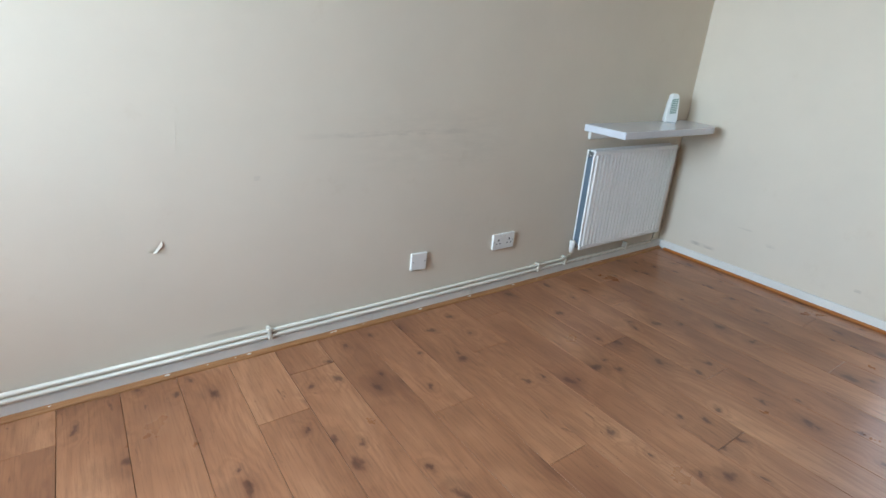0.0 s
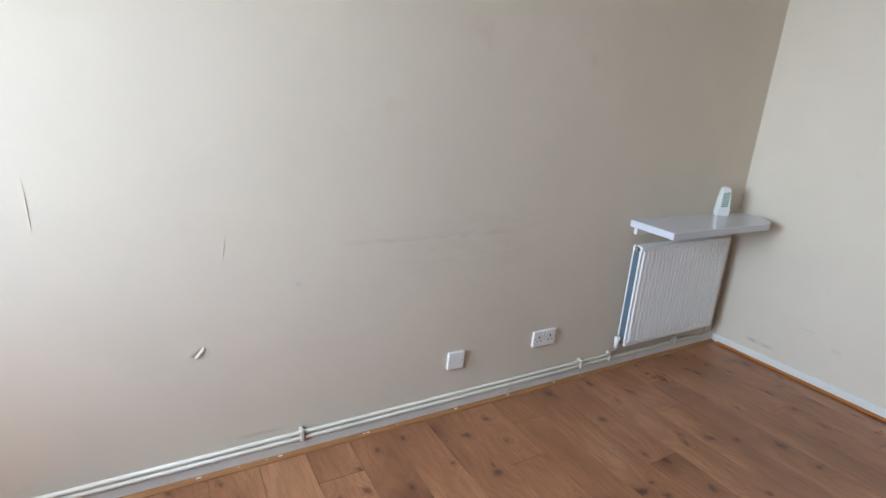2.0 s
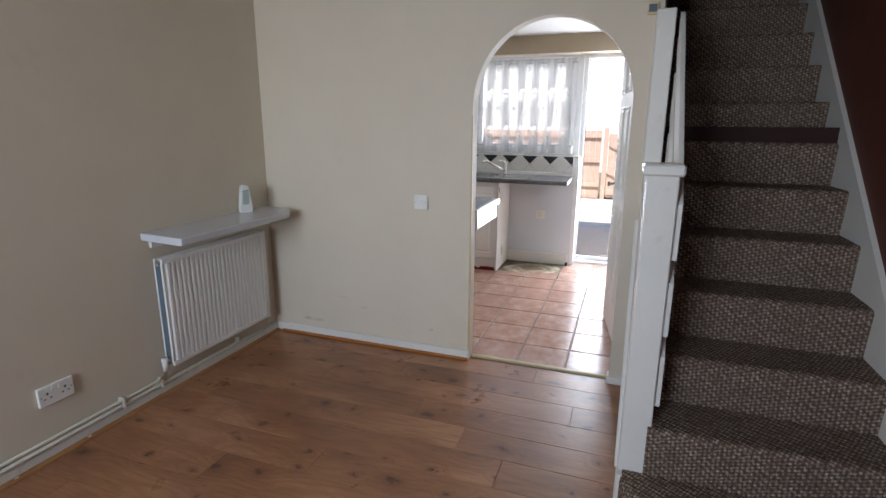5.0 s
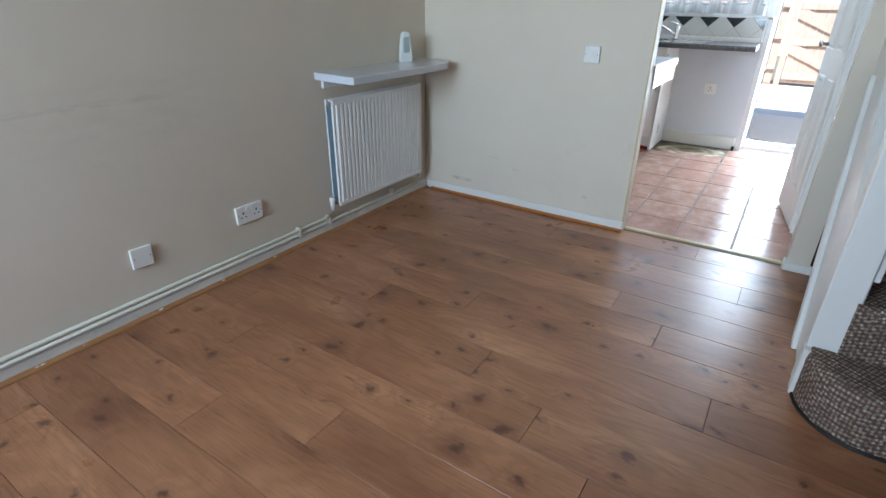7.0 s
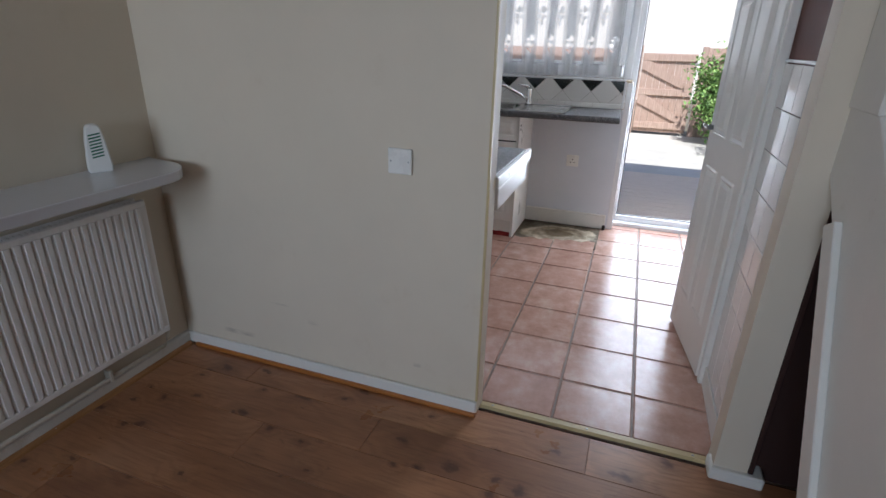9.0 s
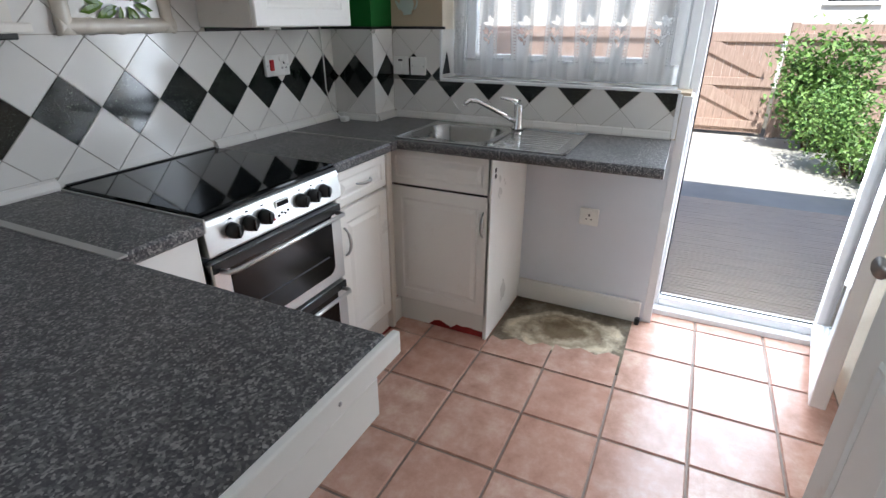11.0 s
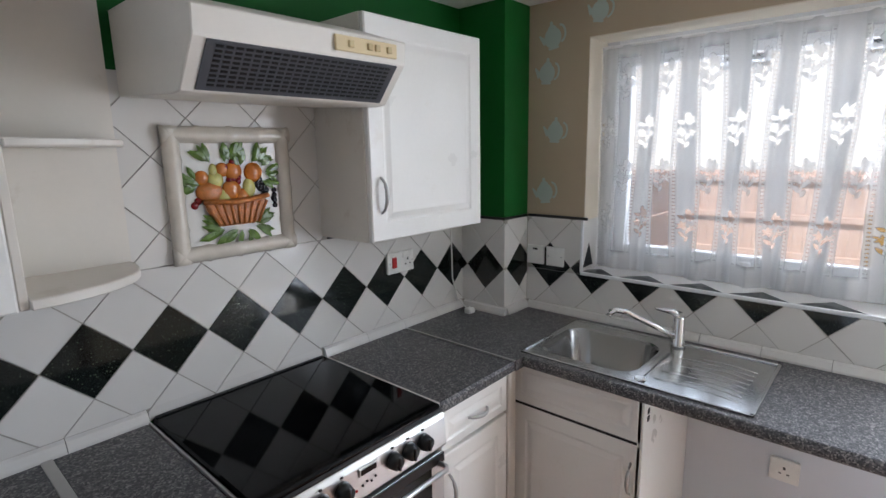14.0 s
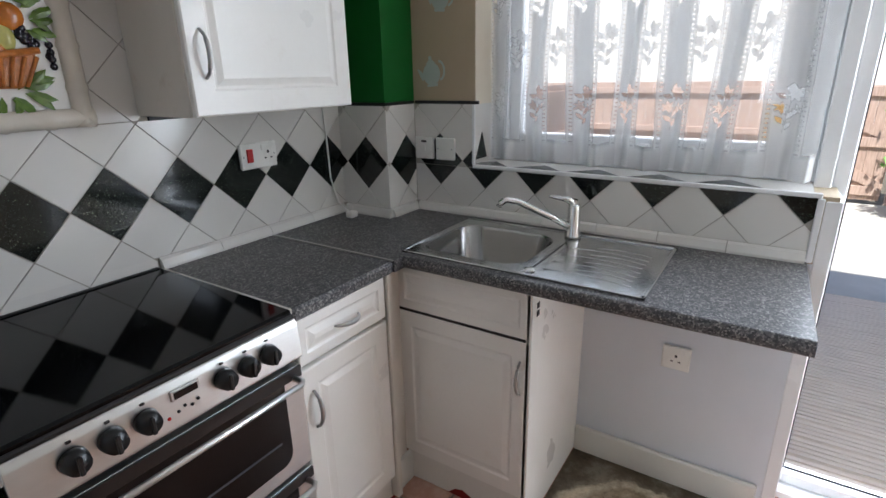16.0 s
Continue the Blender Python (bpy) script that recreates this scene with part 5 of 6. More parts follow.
# cooker
def cooker():
    x0, x1, yf = 4.496, 5.076, 1.765
    c = thing("cooker", (x0, yf, 0.0), "stainless steel and black electric double oven cooker", "cooker")
    part("body", box(x0, x1, yf + 0.03, KY - 0.012, 0.04, 0.895, 0.004), "black", c)
    hob = part("hob", box(x0 + 0.002, x1 - 0.002, yf + 0.012, KY - 0.014, 0.897, 0.918, 0.005), "hob", c, "black glass ceramic hob")
    part("hob_frame", box(x0 - 0.001, x1 + 0.001, yf + 0.006, KY - 0.012, 0.893, 0.906, 0.004), "black", c)
    part("rear_vent", box(x0 + 0.01, x1 - 0.01, KY - 0.03, KY - 0.016, 0.918, 0.922, 0.002), "black", c)
    # control fascia, leaning back slightly with a rounded top
    prof = [(yf + 0.03, 0.795), (yf - 0.004, 0.795), (yf - 0.006, 0.80), (yf + 0.0, 0.88), (yf + 0.006, 0.894), (yf + 0.02, 0.9), (yf + 0.03, 0.9)]
    fa = part("fascia", prism(prof, "x", x0, x1, bevel=0.0015), "steel", c)
    for px in (4.585, 4.645, 4.705, 4.868, 4.925, 4.982):
        k = part("knob", tube([(px, yf - 0.002, 0.848), (px, yf - 0.012, 0.847), (px, yf - 0.028, 0.846)], [0.0235, 0.0225, 0.019], 18), "black", c, "black control knob", True)
        part("grip", box(px - 0.004, px + 0.004, yf - 0.034, yf - 0.026, 0.828, 0.865, 0.002), "black", k)
        part("mark", box(px - 0.004, px + 0.004, yf - 0.0045, yf - 0.001, 0.88, 0.884), "black", fa)
    part("clock", box(4.755, 4.815, yf - 0.006, yf + 0.001, 0.855, 0.877, 0.002), "steel", c)
    part("clock_face", box(4.761, 4.809, yf - 0.0075, yf - 0.004, 0.859, 0.873), "oven_glass", c)
    for k in range(4):
        part("button", ball((4.765 + 0.014 * k, yf - 0.005, 0.83 + 0.006 * (k % 2)), 0.0035, seg=8), "black", c)
    part("neon", ball((4.745, yf - 0.004, 0.825), 0.004, seg=8), "red", c)
    for z0, z1, name in ((0.485, 0.775, "upper_door"), (0.085, 0.47, "lower_door")):
        d = part(name, box(x0 + 0.004, x1 - 0.004, yf, yf + 0.028, z0, z1, 0.004), "steel", c)
        w0, w1 = x0 + 0.06, x1 - 0.06
        part("window", prism(arc(w1 - 0.035, z0 + 0.075, 0.035, 0.035, -90, 0, 5) + [(w1, z1 - 0.004), (w0, z1 - 0.004)] + arc(w0 + 0.035, z0 + 0.075, 0.035, 0.035, 180, 270, 5), "y", yf - 0.002, yf + 0.01, bevel=0.0015), "oven_glass", d, "dark oven window")
        for q in range(3):
            part("rack_bar", box(w0 + 0.03, w1 - 0.03, yf - 0.0028, yf - 0.0018, z0 + 0.11 + 0.002 * q, z0 + 0.1115 + 0.002 * q), "grille", d)
        part("top_band", box(x0 + 0.006, x1 - 0.006, yf - 0.0025, yf + 0.006, z1 - 0.03, z1 - 0.001, 0.001), "black", d)
        zz = z1 - 0.022
        part("door_handle", tube([(x0 + 0.03, yf, zz - 0.006), (x0 + 0.03, yf - 0.03, zz - 0.004), (x0 + 0.045, yf - 0.045, zz), (x1 - 0.045, yf - 0.045, zz), (x1 - 0.03, yf - 0.03, zz - 0.004), (x1 - 0.03, yf, zz - 0.006)], 0.0075, 10), "steel", d, "round steel bar handle", True)
    part("plinth", box(x0 + 0.01, x1 - 0.01, yf + 0.02, yf + 0.04, 0.0, 0.08), "black", c)


cooker()


# wall units and hood
wu = thing("wall_unit", (5.104, 2.35, 1.35), "white wall cupboard with a routed door", "cabinet")
part("carcass", box(5.104, 5.669, 2.10, KY - 0.008, 1.35, 2.045, 0.002), "cabinet", wu)
wd = cabinet_door("door", wu, "y", 2.08, -1, 5.107, 5.667, 1.352, 2.043, 0.06)
bow(wd, (5.148, 2.079, 1.50), "z", 0.115, (0, -0.028, 0))
part("under_light", box(5.35, 5.42, 2.25, 2.28, 1.338, 1.35, 0.003), "plate", wu)

lu = thing("wall_unit", (AX2, 2.35, 1.345), "white wall cupboard with open curved end shelves", "cabinet")
part("carcass", box(AX2, 4.225, 2.10, KY - 0.008, 1.345, 2.06, 0.002), "cabinet", lu)
ld = cabinet_door("door", lu, "y", 2.08, -1, AX2 + 0.06, 4.222, 1.347, 2.058, 0.06)
bow(ld, (4.19, 2.079, 1.50), "z", 0.13, (0, -0.03, 0), 0.006)
es = thing("end_shelf_unit", (4.226, 2.35, 1.345), "cream open end shelf unit with curved shelves", "shelf")
part("side", box(4.226, 4.242, 2.10, KY - 0.008, 1.345, 2.06, 0.002), "cabinet", es)
part("back", box(4.242, 4.50, KY - 0.02, KY - 0.008, 1.345, 2.06), "cabinet", es)
for z, th in ((1.345, 0.022), (1.66, 0.016), (2.03, 0.02)):
    pts = [(4.242, KY - 0.02)] + [(4.242, 2.085)] + [(4.242 + 0.258 * math.sin(radians(a)), KY - 0.02 - 0.255 * math.cos(radians(a)) ** 0.8 if a < 90 else KY - 0.02) for a in range(6, 91, 6)]
    part("shelf", prism(pts, "z", z, z + th, bevel=0.003), "cabinet", es)
part("cable_end", box(4.44, 4.50, KY - 0.03, KY - 0.022, 1.325, 1.345, 0.003), "black", es)

hd = thing("cooker_hood", (4.53, 2.35, 1.76), "off-white visor cooker hood with dark slotted grille", "cooker hood")
hx0, hx1 = 4.525, 5.10
prof = [(KY - 0.008, 1.785), (2.03, 1.765), (1.99, 1.768), (1.905, 1.868), (1.90, 1.925), (2.1, 1.99), (KY - 0.008, 1.99)]
part("body", prism(prof, "x", hx0, hx1, bevel=0.003), "cabinet", hd)
sl = Vector((0, 1.905 - 1.99, 1.868 - 1.768)).normalized()
nrm = Vector((0, -sl.z, sl.y))
b0 = Vector((0, 1.99, 1.768))
bm = bmesh.new()


def on_slope(x, s, d):
    p = b0 + sl * s + nrm * d
    return (x, p.y, p.z)


def slope_slab(x0, x1, s0, s1, d0, d1, bm):
    vs = [bm.verts.new(on_slope(x, s, d)) for d in (d0, d1) for x, s in ((x0, s0), (x1, s0), (x1, s1), (x0, s1))]
    for f in ((3, 2, 1, 0), (4, 5, 6, 7), (0, 1, 5, 4), (1, 2, 6, 5), (2, 3, 7, 6), (3, 0, 4, 7)):
        bm.faces.new([vs[i] for i in f])


slope_slab(hx0 + 0.03, hx1 - 0.03, 0.008, 0.126, 0.0, 0.003, bm)
bmesh.ops.recalc_face_normals(bm, faces=bm.faces[:])
gr = part("grille", bm, "grille", hd, "dark slotted grille")
bm = bmesh.new()
for r in range(9):
    for k in range(22):
        xx = hx0 + 0.05 + k * 0.0218
        slope_slab(xx, xx + 0.016, 0.02 + r * 0.0115, 0.026 + r * 0.0115, 0.003, 0.0045, bm)
bmesh.ops.recalc_face_normals(bm, faces=bm.faces[:])
part("slot_pattern", bm, "black", gr)
cp = part("control_panel", box(4.86, 5.06, 1.894, 1.902, 1.878, 1.915, 0.002), "ivory", hd, "yellowed control strip")
for xx in (4.905, 4.965, 4.99, 5.03):
    part("switch", box(xx - 0.008, xx + 0.008, 1.888, 1.896, 1.888, 1.905, 0.002), "strip", cp)


# fruit basket plaque
def plaque():
    x0, x1, z0, z1, yb = 4.605, 4.99, 1.332, 1.718, KY - 0.007
    p = thing("ceramic_plaque", (x0, yb, z0), "ceramic wall plaque of a fruit basket in a bamboo frame", "wall plaque")
    part("panel", box(x0 + 0.02, x1 - 0.02, yb - 0.012, yb, z0 + 0.02, z1 - 0.02, 0.002), "plaque", p)
    for k, (a, b) in enumerate((((x0 + 0.002, z0 + 0.025), (x1 - 0.002, z0 + 0.025)), ((x0 + 0.002, z1 - 0.025), (x1 - 0.002, z1 - 0.025)), ((x0 + 0.025, z0 + 0.002), (x0 + 0.025, z1 - 0.002)), ((x1 - 0.025, z0 + 0.002), (x1 - 0.025, z1 - 0.002)))):
        pts, rad = [], []
        n = 32
        for q in range(n + 1):
            t = q / n
            pts.append((a[0] + (b[0] - a[0]) * t, yb - 0.014, a[1] + (b[1] - a[1]) * t))
            rad.append(0.024 + (0.003 if q % 8 == 0 else 0.0))
        bm = tube(pts, rad, 10)
        for v in bm.verts:
            v.co.y = min(yb, yb + (v.co.y - yb) * 0.75)
        part("bamboo_rail", bm, "bamboo", p, "", True)
    cx, cz, yf = (x0 + x1) / 2, (z0 + z1) / 2, yb - 0.014

    def blob(name, dx, dz, r, mat, sq=(1, 0.35, 1)):
        part(name, ball((cx + dx * 1.15, yf, cz + dz * 1.15), r * 1.15, squash=sq, seg=14), mat, p, "", True)

    def leaves(name, spec):
        bm = bmesh.new()
        rl = random.Random(len(spec))
        more = [(dx + rl.uniform(-0.02, 0.02), dz + rl.uniform(-0.012, 0.012), ang + rl.uniform(-28, 28), L * rl.uniform(0.7, 1.05)) for dx, dz, ang, L in spec]
        for dx, dz, ang, L in spec + more:
            a = radians(ang)
            d, nn = Vector((math.cos(a), 0, math.sin(a))), Vector((-math.sin(a), 0, math.cos(a)))
            L *= 1.12
            base = Vector((cx + dx * 1.12, yf - 0.003, cz + dz * 1.12))
            mid = [bm.verts.new(base + d * L * t + Vector((0, -0.004 * math.sin(math.pi * t), 0))) for t in (0, 0.33, 0.66, 1)]
            bend = nn * L * rl.uniform(-0.12, 0.12)
            mid[3].co += bend
            lt = [bm.verts.new(base + d * L * t + nn * L * 0.17 + bend * t * 0.4) for t in (0.3, 0.62)]
            rt = [bm.verts.new(base + d * L * t - nn * L * 0.17 + bend * t * 0.4 + Vector((0, -0.003, 0))) for t in (0.3, 0.62)]
            for e in (lt, rt):
                bm.faces.new((mid[0], mid[1], e[0]))
                bm.faces.new((mid[1], mid[2], e[1], e[0]))
                bm.faces.new((mid[2], mid[3], e[1]))
        bmesh.ops.recalc_face_normals(bm, faces=bm.faces[:])
        part(name, bm, "leaf_glaze", p)
    # basket
    prof = [(-0.085, -0.018), (-0.075, -0.05), (-0.05, -0.085), (0.05, -0.085), (0.075, -0.05), (0.085, -0.012)]
    part("basket", prism([(cx + a * 1.12, cz + b * 1.12) for a, b in prof], "y", yf - 0.016, yf + 0.01, bevel=0.006), "basket", p)
    part("basket_rim", tube([(cx - 0.1, yf - 0.014, cz - 0.02), (cx, yf - 0.02, cz - 0.027), (cx + 0.1, yf - 0.014, cz - 0.013)], 0.008, 8), "basket", p, "", True)
    for k in range(9):
        t = k / 8 - 0.5
        part("basket_rib", tube([(cx + t * 0.185, yf - 0.017, cz - 0.028), (cx + t * 0.118, yf - 0.017, cz - 0.092)], 0.0045, 6), "basket", p, "", True)
    blob("pear", -0.048, 0.035, 0.021, "pear")
    blob("pear", -0.052, 0.058, 0.013, "pear", (0.8, 0.5, 1.4))
    blob("pear", 0.04, 0.01, 0.022, "pear", (0.8, 0.4, 1.2))
    blob("peach", -0.008, 0.008, 0.026, "peach")
    blob("peach", 0.055, 0.05, 0.026, "peach")
    blob("peach", -0.082, 0.042, 0.018, "peach")
    blob("pineapple_slice", -0.065, 0.005, 0.03, "basket", (1.2, 0.3, 0.9))
    blob("peach", 0.0, 0.055, 0.024, "peach")
    blob("peach", 0.02, -0.012, 0.022, "peach")
    blob("pear", -0.03, -0.008, 0.02, "pear")
    blob("peach", -0.028, 0.06, 0.018, "peach")
    for dx, dz in ((-0.02, 0.065), (-0.002, 0.035), (0.012, 0.04), (0.01, 0.028), (-0.012, 0.033), (0.0, 0.078), (-0.105, -0.025), (-0.096, -0.015)):
        blob("cherry", dx, dz, 0.0095, "cherry", (1, 0.6, 1))
    for k in range(16):
        r2 = random.Random(k)
        blob("grape", 0.085 + r2.uniform(-0.026, 0.026), 0.012 + r2.uniform(-0.035, 0.02), 0.0085, "grape", (1, 0.6, 1))
    for k in range(4):
        blob("grape", 0.112, 0.0 - 0.014 * k, 0.0075, "grape", (1, 0.6, 1))
    leaves("leaves", [(-0.06, 0.085, 150, 0.06), (-0.06, 0.08, 120, 0.055), (-0.1, 0.03, 175, 0.05), (-0.1, 0.03, 150, 0.05), (-0.1, 0.02, 200, 0.045), (-0.1, 0.04, 125, 0.04),
                      (-0.01, 0.085, 110, 0.055), (0.0, 0.09, 60, 0.06), (0.02, 0.07, 80, 0.05), (0.06, 0.08, 40, 0.06), (0.06, 0.08, 70, 0.06), (0.07, 0.08, 10, 0.05), (0.09, 0.05, 25, 0.05), (0.09, 0.045, 0, 0.05), (0.09, 0.03, -20, 0.05), (0.03, 0.085, 130, 0.05)])
    leaves("leaves", [(-0.04, -0.095, 170, 0.06), (-0.05, -0.1, 200, 0.06), (-0.02, -0.1, 225, 0.055), (0.01, -0.1, 260, 0.05), (0.03, -0.1, 310, 0.055), (0.05, -0.095, 340, 0.06), (0.05, -0.085, 10, 0.06), (0.06, -0.08, 40, 0.05), (-0.05, -0.085, 150, 0.05), (0.0, -0.1, 200, 0.05)])


plaque()

# teapot motifs on the wallpaper, printed flat
def teapot(y, z, s, tilt):
    t = thing("teapot_motif", (KX, y, z), "pale blue teapot printed on the beige wallpaper", "wall motif", "teapot motifs")
    bm = bmesh.new()
    r = Matrix.Translation((KX - 0.001, y, z)) @ Matrix.Rotation(radians(tilt), 4, "X")

    def flat(points, d):
        vs = [bm.verts.new(r @ Vector((-0.001 - d, a * s, b * s))) for a, b in points]
        bm.faces.new(vs)
    flat(arc(0, 0, 0.036, 0.038, 0, 360, 20)[:-1], 0.0)
    flat([(-0.02, 0.034), (0.02, 0.034), (0.008, 0.046), (-0.008, 0.046)], 0.0003)
    flat(arc(0, 0.052, 0.007, 0.008, 0, 360, 10)[:-1], 0.0005)
    flat([(0.03, -0.012), (0.034, 0.005), (0.052, 0.022), (0.058, 0.02), (0.05, 0.0), (0.04, -0.02)], 0.0006)
    o, i2 = arc(-0.034, 0.008, 0.024, 0.034, 90, 270, 10), arc(-0.034, 0.008, 0.016, 0.026, 90, 270, 10)
    for k in range(10):
        flat([o[k], o[k + 1], i2[k + 1], i2[k]], 0.0007)
    flat([(-0.024, -0.034), (0.024, -0.034), (0.02, -0.042), (-0.02, -0.042)], 0.0008)
    part("print", bm, "teapot", t)


teapot(2.005, 2.09, 1.1, -8)
teapot(2.03, 1.95, 1.05, 5)
teapot(1.985, 1.705, 1.05, 4)
teapot(2.03, 1.445, 1.1, -6)
teapot(1.80, 2.16, 1.0, 10)

# sockets
plate("cooker_socket", (5.47, KY - 0.007, 1.195), "y-", 0.146, 0.086, "white cooker switch and socket with a red rocker", "power socket", "cooker")
plate("fused_switch", (KX - 0.007, 2.062, 1.165), "x-", 0.086, 0.086, "white fused switch plate above the worktop", "switch", "neon")
plate("blank_plate", (KX - 0.007, 1.963, 1.165), "x-", 0.086, 0.086, "white outlet plate above the worktop", "wall plate", "blank")
plate("single_socket", (KX - 0.004, 1.045, 0.51), "x-", 0.09, 0.086, "white single power socket in the appliance space", "power socket", "single")
plate("double_socket", (4.035, KY - 0.007, 1.205), "y-", 0.146, 0.086, "white double socket on the tiled wall", "power socket", "switched")
cb = thing("loose_cable", (5.80, 2.26, CT), "white appliance cable with a plug lying on the worktop", "cable")
part("cord", tube([(5.79, KY - 0.012, 1.35), (5.795, KY - 0.014, 1.2), (5.80, KY - 0.012, 1.06), (5.815, KY - 0.03, 0.96), (5.825, 2.30, 0.93), (5.81, 2.265, 0.922)], 0.0035, 8), "plate", cb, "", True)
part("plug", box(5.785, 5.825, 2.235, 2.27, CT, CT + 0.024, 0.005), "plate", cb)

# cupboard door ajar and square tiles on the stair side
sd_ = thing("cupboard_door", (4.19, 0.215, 0.0), "white panelled cupboard door standing ajar", "door")
m = Matrix.Translation((4.19, 0.205, 0.0)) @ Matrix.Rotation(radians(8.7), 4, "Z")
L = 0.53
bm = box(0.0, L, 0.0, 0.035, 0.012, 1.97, 0.003)
bmesh.ops.transform(bm, matrix=m, verts=bm.verts[:])
leaf_ob = part("leaf", bm, "white_gloss", sd_)
for u0, u1 in ((0.07, 0.235), (0.295, 0.46)):
    for z0, z1 in ((0.22, 0.84), (0.98, 1.52), (1.6, 1.86)):
        bm = bmesh.new()
        outer = [(u0, z0), (u1, z0), (u1, z1), (u0, z1)]
        rings = []
        for inset, d in ((0.0, 0.0352), (0.008, 0.041), (0.02, 0.036), (0.035, 0.043)):
            rings.append([bm.verts.new((u + (inset if u == u0 else -inset), d, z + (inset if z == z0 else -inset))) for u, z in outer])
        for a, b in zip(rings, rings[1:]):
            for i in range(4):
                bm.faces.new((a[i], a[(i + 1) % 4], b[(i + 1) % 4], b[i]))
        bm.faces.new(rings[-1])
        bmesh.ops.recalc_face_normals(bm, faces=bm.faces[:])
        bmesh.ops.transform(bm, matrix=m, verts=bm.verts[:])
        part("panel", bm, "white_gloss", leaf_ob)
bm = tube([(0.49, 0.035, 1.0), (0.49, 0.06, 1.0), (0.485, 0.075, 1.0)], [0.012, 0.01, 0.02], 12)
bmesh.ops.transform(bm, matrix=m, verts=bm.verts[:])
part("knob", bm, "handle", leaf_ob, "", True)
part("door_lining", box(4.15, 4.19, KS, KS + 0.03, 0.0, 2.0, 0.003), "white_gloss", ksouth)
for i in range(4):
    for j in range(9):
        x0 = AX2 + 0.004 + 0.112 * i
        z0 = 0.02 + 0.141 * j
        part("wall_tile", box(x0, x0 + 0.109, KS, KS + 0.007, z0, z0 + 0.138, 0.0015), "tile_white", ksouth)
part("tile_edge", box(AX2, 4.15, KS, KS + 0.01, 1.29, 1.30, 0.002), "upvc", ksouth)
part("skirting", box(AX2, 4.15, KS + 0.007, KS + 0.015, 0.0, 0.09, 0.002), "white_gloss", ksouth)

# ---- outside ----
ground = solid("ground", box(6.42, 400, -300, 300, -0.5, -0.13), "soil", "garden ground reaching into the distance", "ground", "structure")
bm = box(-300, 6.42, 40, 300, -0.5, -0.13)
box(-300, -1.6, -300, 40, -0.5, -0.13, 0, bm)
solid("ground_front", bm, "soil", "open ground in front of the house", "ground", "structure")
solid("paving", box(8.6, 12.0, -1.6, 2.6, -0.13, -0.1), "paving", "pale concrete garden path", "paving", "structure")
deck = thing("decking", (7.5, 0.5, -0.13), "weathered grooved timber decking", "decking", "", "structure")
for k in range(15):
    x0 = 6.43 + 0.145 * k
    bm = bmesh.new()
    n = 4
    prof = [(x0, -0.12)]
    for q in range(n):
        u = x0 + 0.003 + 0.134 * q / n
        prof += [(u, -0.072), (u + 0.021, -0.072), (u + 0.023, -0.083), (u + 0.032, -0.083)]
    prof += [(x0 + 0.14, -0.072), (x0 + 0.14, -0.12)]
    prism(prof, "y", -2.2, 3.4, bm=bm)
    part("board", bm, "deck", deck)
# outer face and unseen upper shell of the house, sized to shade the decking
hb = solid("house_shade_shell", box(-1.5, 6.37, -3.4, 7.0, 4.76, 4.9), "outside", "unseen rendered shell above the rooms that keeps sun off the decking", "house", "structure")
bm = box(6.2, 6.37, -3.4, 7.0, CEIL + 0.25, 4.76)
box(6.37 - 0.3, 6.37, KY + 0.22, 7.0, -0.13, CEIL + 0.25, 0, bm)
box(6.37 - 0.3, 6.37, -3.4, -0.2, -0.13, CEIL + 0.25, 0, bm)
part("outer_wall", bm, "outside", hb)
part("front_wall", box(-1.5, -1.32, -3.4, 7.0, CEIL + 0.25, 4.76), "outside", hb)
part("side_wall", box(-1.5, 6.37, -3.6, -3.4, -0.13, 5.0), "outside", hb)
part("side_wall", box(-1.5, 6.37, 7.0, 7.2, -0.13, 5.0), "outside", hb)

# gate with ledges and braces
FXX = 12.0
gate = thing("garden_gate", (FXX, 0.2, -0.1), "brown stained boarded gate with Z braces", "gate")
for k in range(8):
    y0 = -0.2 + 0.107 * k
    part("board", box(FXX + 0.03, FXX + 0.05, y0, y0 + 0.104, -0.06, 1.24, 0.003), "fence", gate)
for z in (0.0, 0.56, 1.12):
    part("ledge", box(FXX, FXX + 0.03, -0.2, 0.655, z, z + 0.11, 0.004), "fence", gate)
for z0, z1 in ((0.11, 0.56), (0.67, 1.12)):
    part("brace", prism([(0.655, z1), (0.655, z1 - 0.13), (-0.06, z0), (-0.2, z0), (-0.2, z0 + 0.03), (0.52, z1)], "x", FXX + 0.002, FXX + 0.028), "fence", gate)
part("latch", box(FXX - 0.015, FXX + 0.002, -0.26, -0.17, 1.06, 1.1, 0.003), "handle", gate)
fence = thing("garden_fence", (FXX + 0.05, 2.0, -0.1), "brown stained boarded garden fence", "fence", "", "structure")
n = 0
for a, b in ((-5.0, -0.34), (0.80, 5.5)):
    y = a
    while y < b:
        part("board", box(FXX + 0.06, FXX + 0.08, y, y + 0.112, -0.1, 1.3 if b > 0 else 1.34, 0.003), "fence", fence)
        y += 0.115
        n += 1
    for z in (0.15, 0.65, 1.15):
        part("rail", box(FXX + 0.015, FXX + 0.06, a, b, z, z + 0.08, 0.004), "fence", fence)
for y in (-0.3, 0.71):
    part("post", box(FXX, FXX + 0.09, y - 0.045, y + 0.045, -0.12, 1.36, 0.006), "fence", fence)
sfence = thing("side_fence", (9.5, 3.3, -0.1), "brown boarded fence along the garden side", "fence", "", "structure")
x = 6.6
while x < 12.0:
    part("board", box(x, x + 0.112, 3.3, 3.32, -0.1, 1.3, 0.003), "fence", sfence)
    x += 0.115
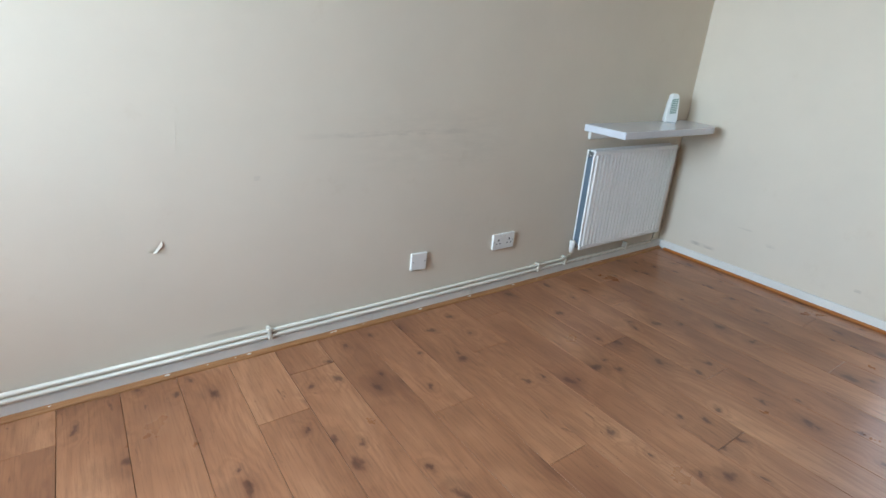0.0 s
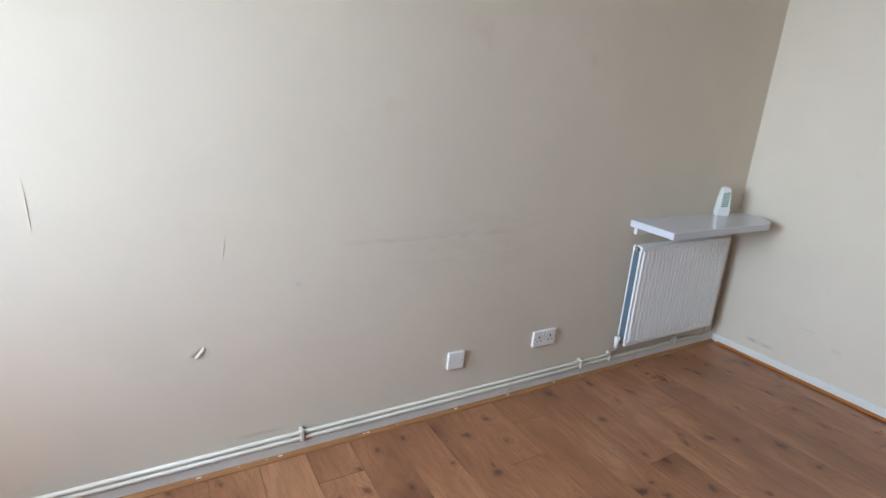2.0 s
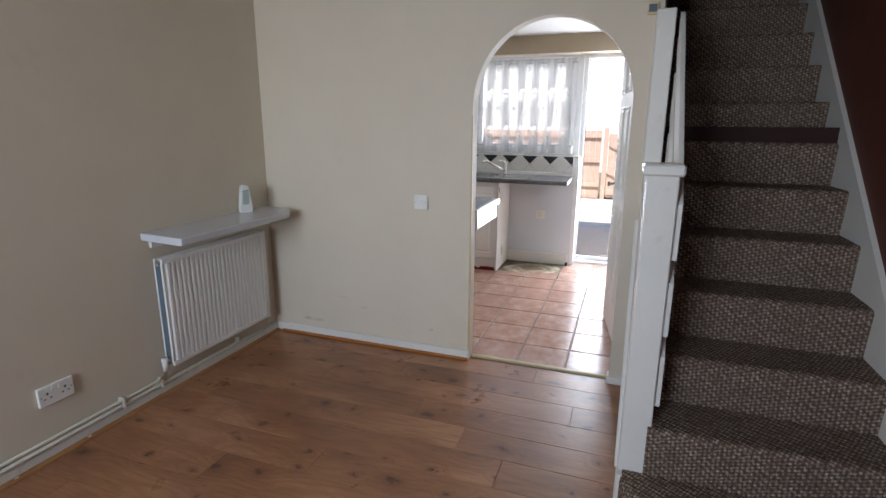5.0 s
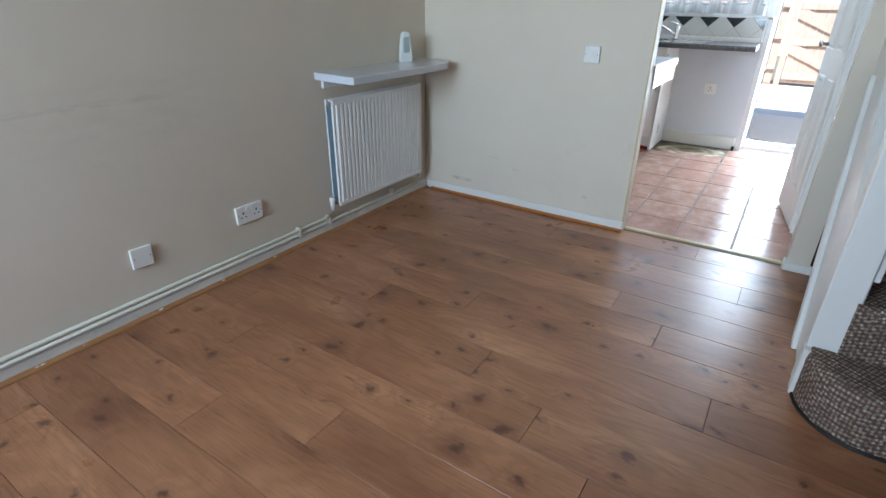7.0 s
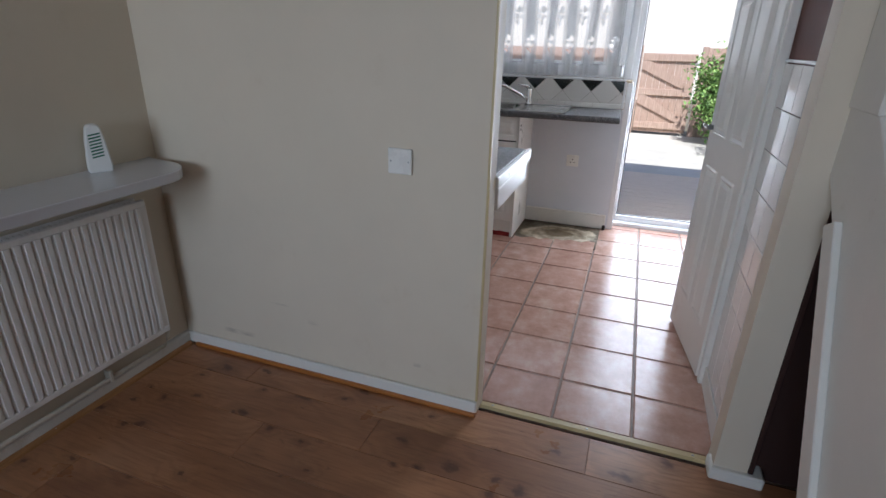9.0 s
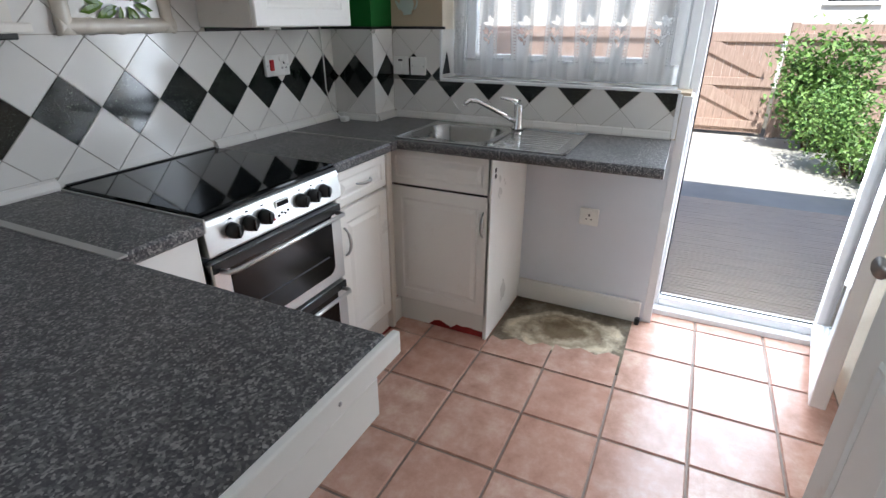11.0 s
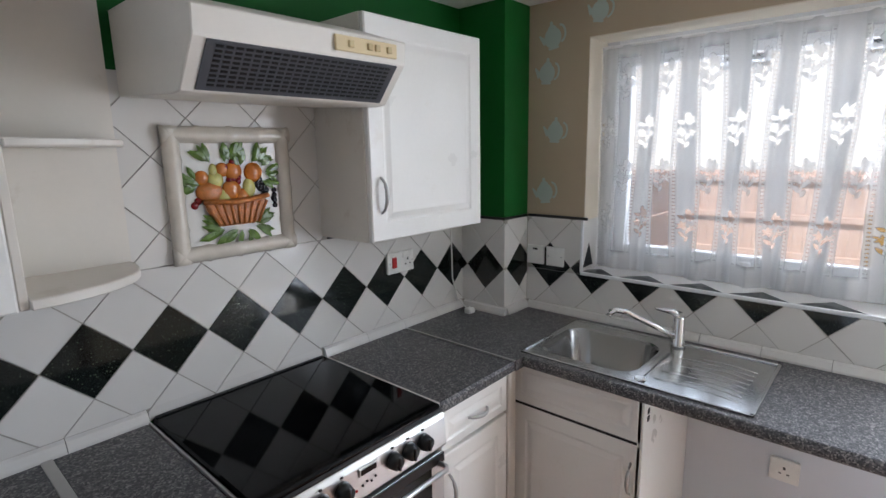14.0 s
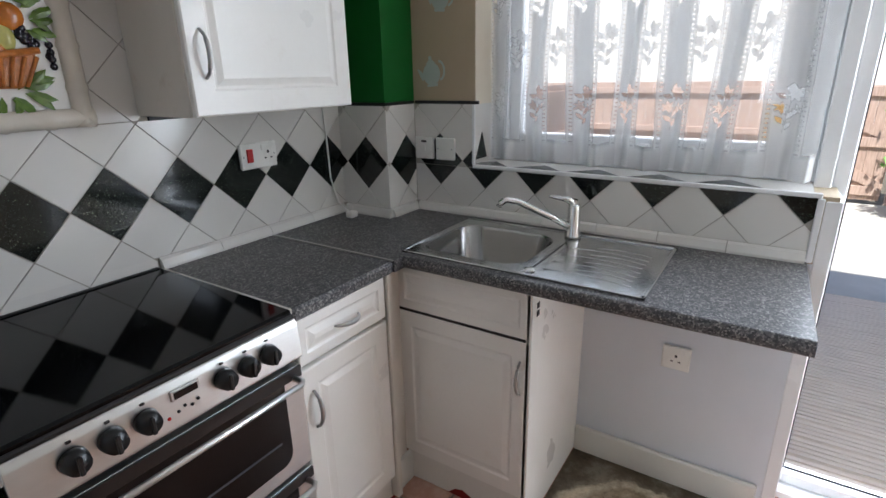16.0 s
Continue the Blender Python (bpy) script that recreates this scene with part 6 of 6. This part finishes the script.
for z in (0.15, 0.65, 1.15):
    part("rail", box(6.6, 12.0, 3.26, 3.3, z, z + 0.08, 0.004), "fence", sfence)

# neighbour's house across the path
nb = thing("neighbour_house", (19, 0, -0.13), "cream rendered house across the way with brown roof", "house")
part("wall", box(19.0, 26, -9, 9, -0.13, 5.2), "outside", nb)
part("roof", prism([(18.5, 5.1), (22.5, 7.6), (26.5, 5.1)], "y", -9.4, 9.4), "roof", nb)
for y, z in ((-2.6, 1.7), (-2.6, 3.6), (3.5, 3.6), (0.6, 3.6)):
    w = part("window", framed(bmesh.new(), y, y + 1.1, z, z + 1.2, 0.08, 18.94, 19.02), "upvc", nb)
    part("pane", box(18.985, 18.99, y + 0.08, y + 1.02, z + 0.08, z + 1.12), "oven_glass", w)
# ochre panel standing on the decking beyond the window
panel = thing("timber_panel", (7.6, 0.89, -0.072), "upright ochre stained timber panel on the decking", "timber panel")
part("board", box(7.58, 7.605, 0.81, 0.965, -0.072, 1.235, 0.004), "yellow", panel)
part("cap", box(7.57, 7.615, 0.80, 0.975, 1.235, 1.262, 0.004), "yellow", panel)
part("foot", box(7.5, 7.7, 0.83, 0.945, -0.072, -0.03, 0.004), "yellow", panel)


# shrub beside the path: stems and many separate leaves
def shrub(name, at, rx, ry, h, n, seed, label, size=0.045):
    s = thing(name, at, label, "shrub")
    rg = random.Random(seed)
    bm = bmesh.new()
    tips = []
    for k in range(22):
        a = rg.uniform(0, 6.28)
        r = rg.uniform(0.3, 1.0)
        e = Vector((at[0] + rx * r * math.cos(a), at[1] + ry * r * math.sin(a), at[2] + h * rg.uniform(0.4, 1.0) * (1.15 - 0.4 * r)))
        b = Vector((at[0] + 0.1 * math.cos(a), at[1] + 0.1 * math.sin(a), at[2]))
        mid = b.lerp(e, 0.5) + Vector((0, 0, 0.12 * h))
        tube([b, mid, e], [0.014, 0.009, 0.003], 5, bm)
        tips += [b.lerp(mid, 0.6), mid, mid.lerp(e, 0.4), mid.lerp(e, 0.75), e]
    part("stems", bm, "twig", s)
    verts, faces = [], []
    for k in range(n):
        c = rg.choice(tips) + Vector((rg.gauss(0, rx * 0.16), rg.gauss(0, ry * 0.16), rg.gauss(0, h * 0.09)))
        if c.z < at[2] + 0.03:
            c.z = at[2] + 0.03 + rg.random() * 0.2
        q = Euler((rg.uniform(-0.9, 0.9), rg.uniform(-0.9, 0.9), rg.uniform(0, 6.28))).to_matrix()
        L = size * rg.uniform(0.65, 1.35)
        i0 = len(verts)
        for p in ((0, 0, 0), (L * 0.45, L * 0.3, 0.1 * L), (L, 0, -0.15 * L), (L * 0.45, -L * 0.3, 0.1 * L)):
            verts.append(tuple(c + q @ Vector(p)))
        faces += [(i0, i0 + 1, i0 + 2), (i0, i0 + 2, i0 + 3)]
    me = bpy.data.meshes.new("foliage")
    me.from_pydata(verts, [], faces)
    me.materials.append(M["leaves"])
    ob = new("foliage", me)
    ob.parent = s
    ob.matrix_parent_inverse = Matrix.Translation(at).inverted()
    return s


shrub("shrub", (10.1, -0.95, -0.13), 0.95, 0.6, 1.05, 7000, 1, "leafy green shrub spilling over the garden path")
shrub("shrub", (11.4, -0.72, -0.13), 0.5, 0.62, 1.55, 5200, 2, "tall green climber against the garden fence", 0.07)
shrub("shrub", (8.9, -1.45, -0.13), 0.8, 0.65, 0.9, 3200, 3, "low green shrub beside the decking")
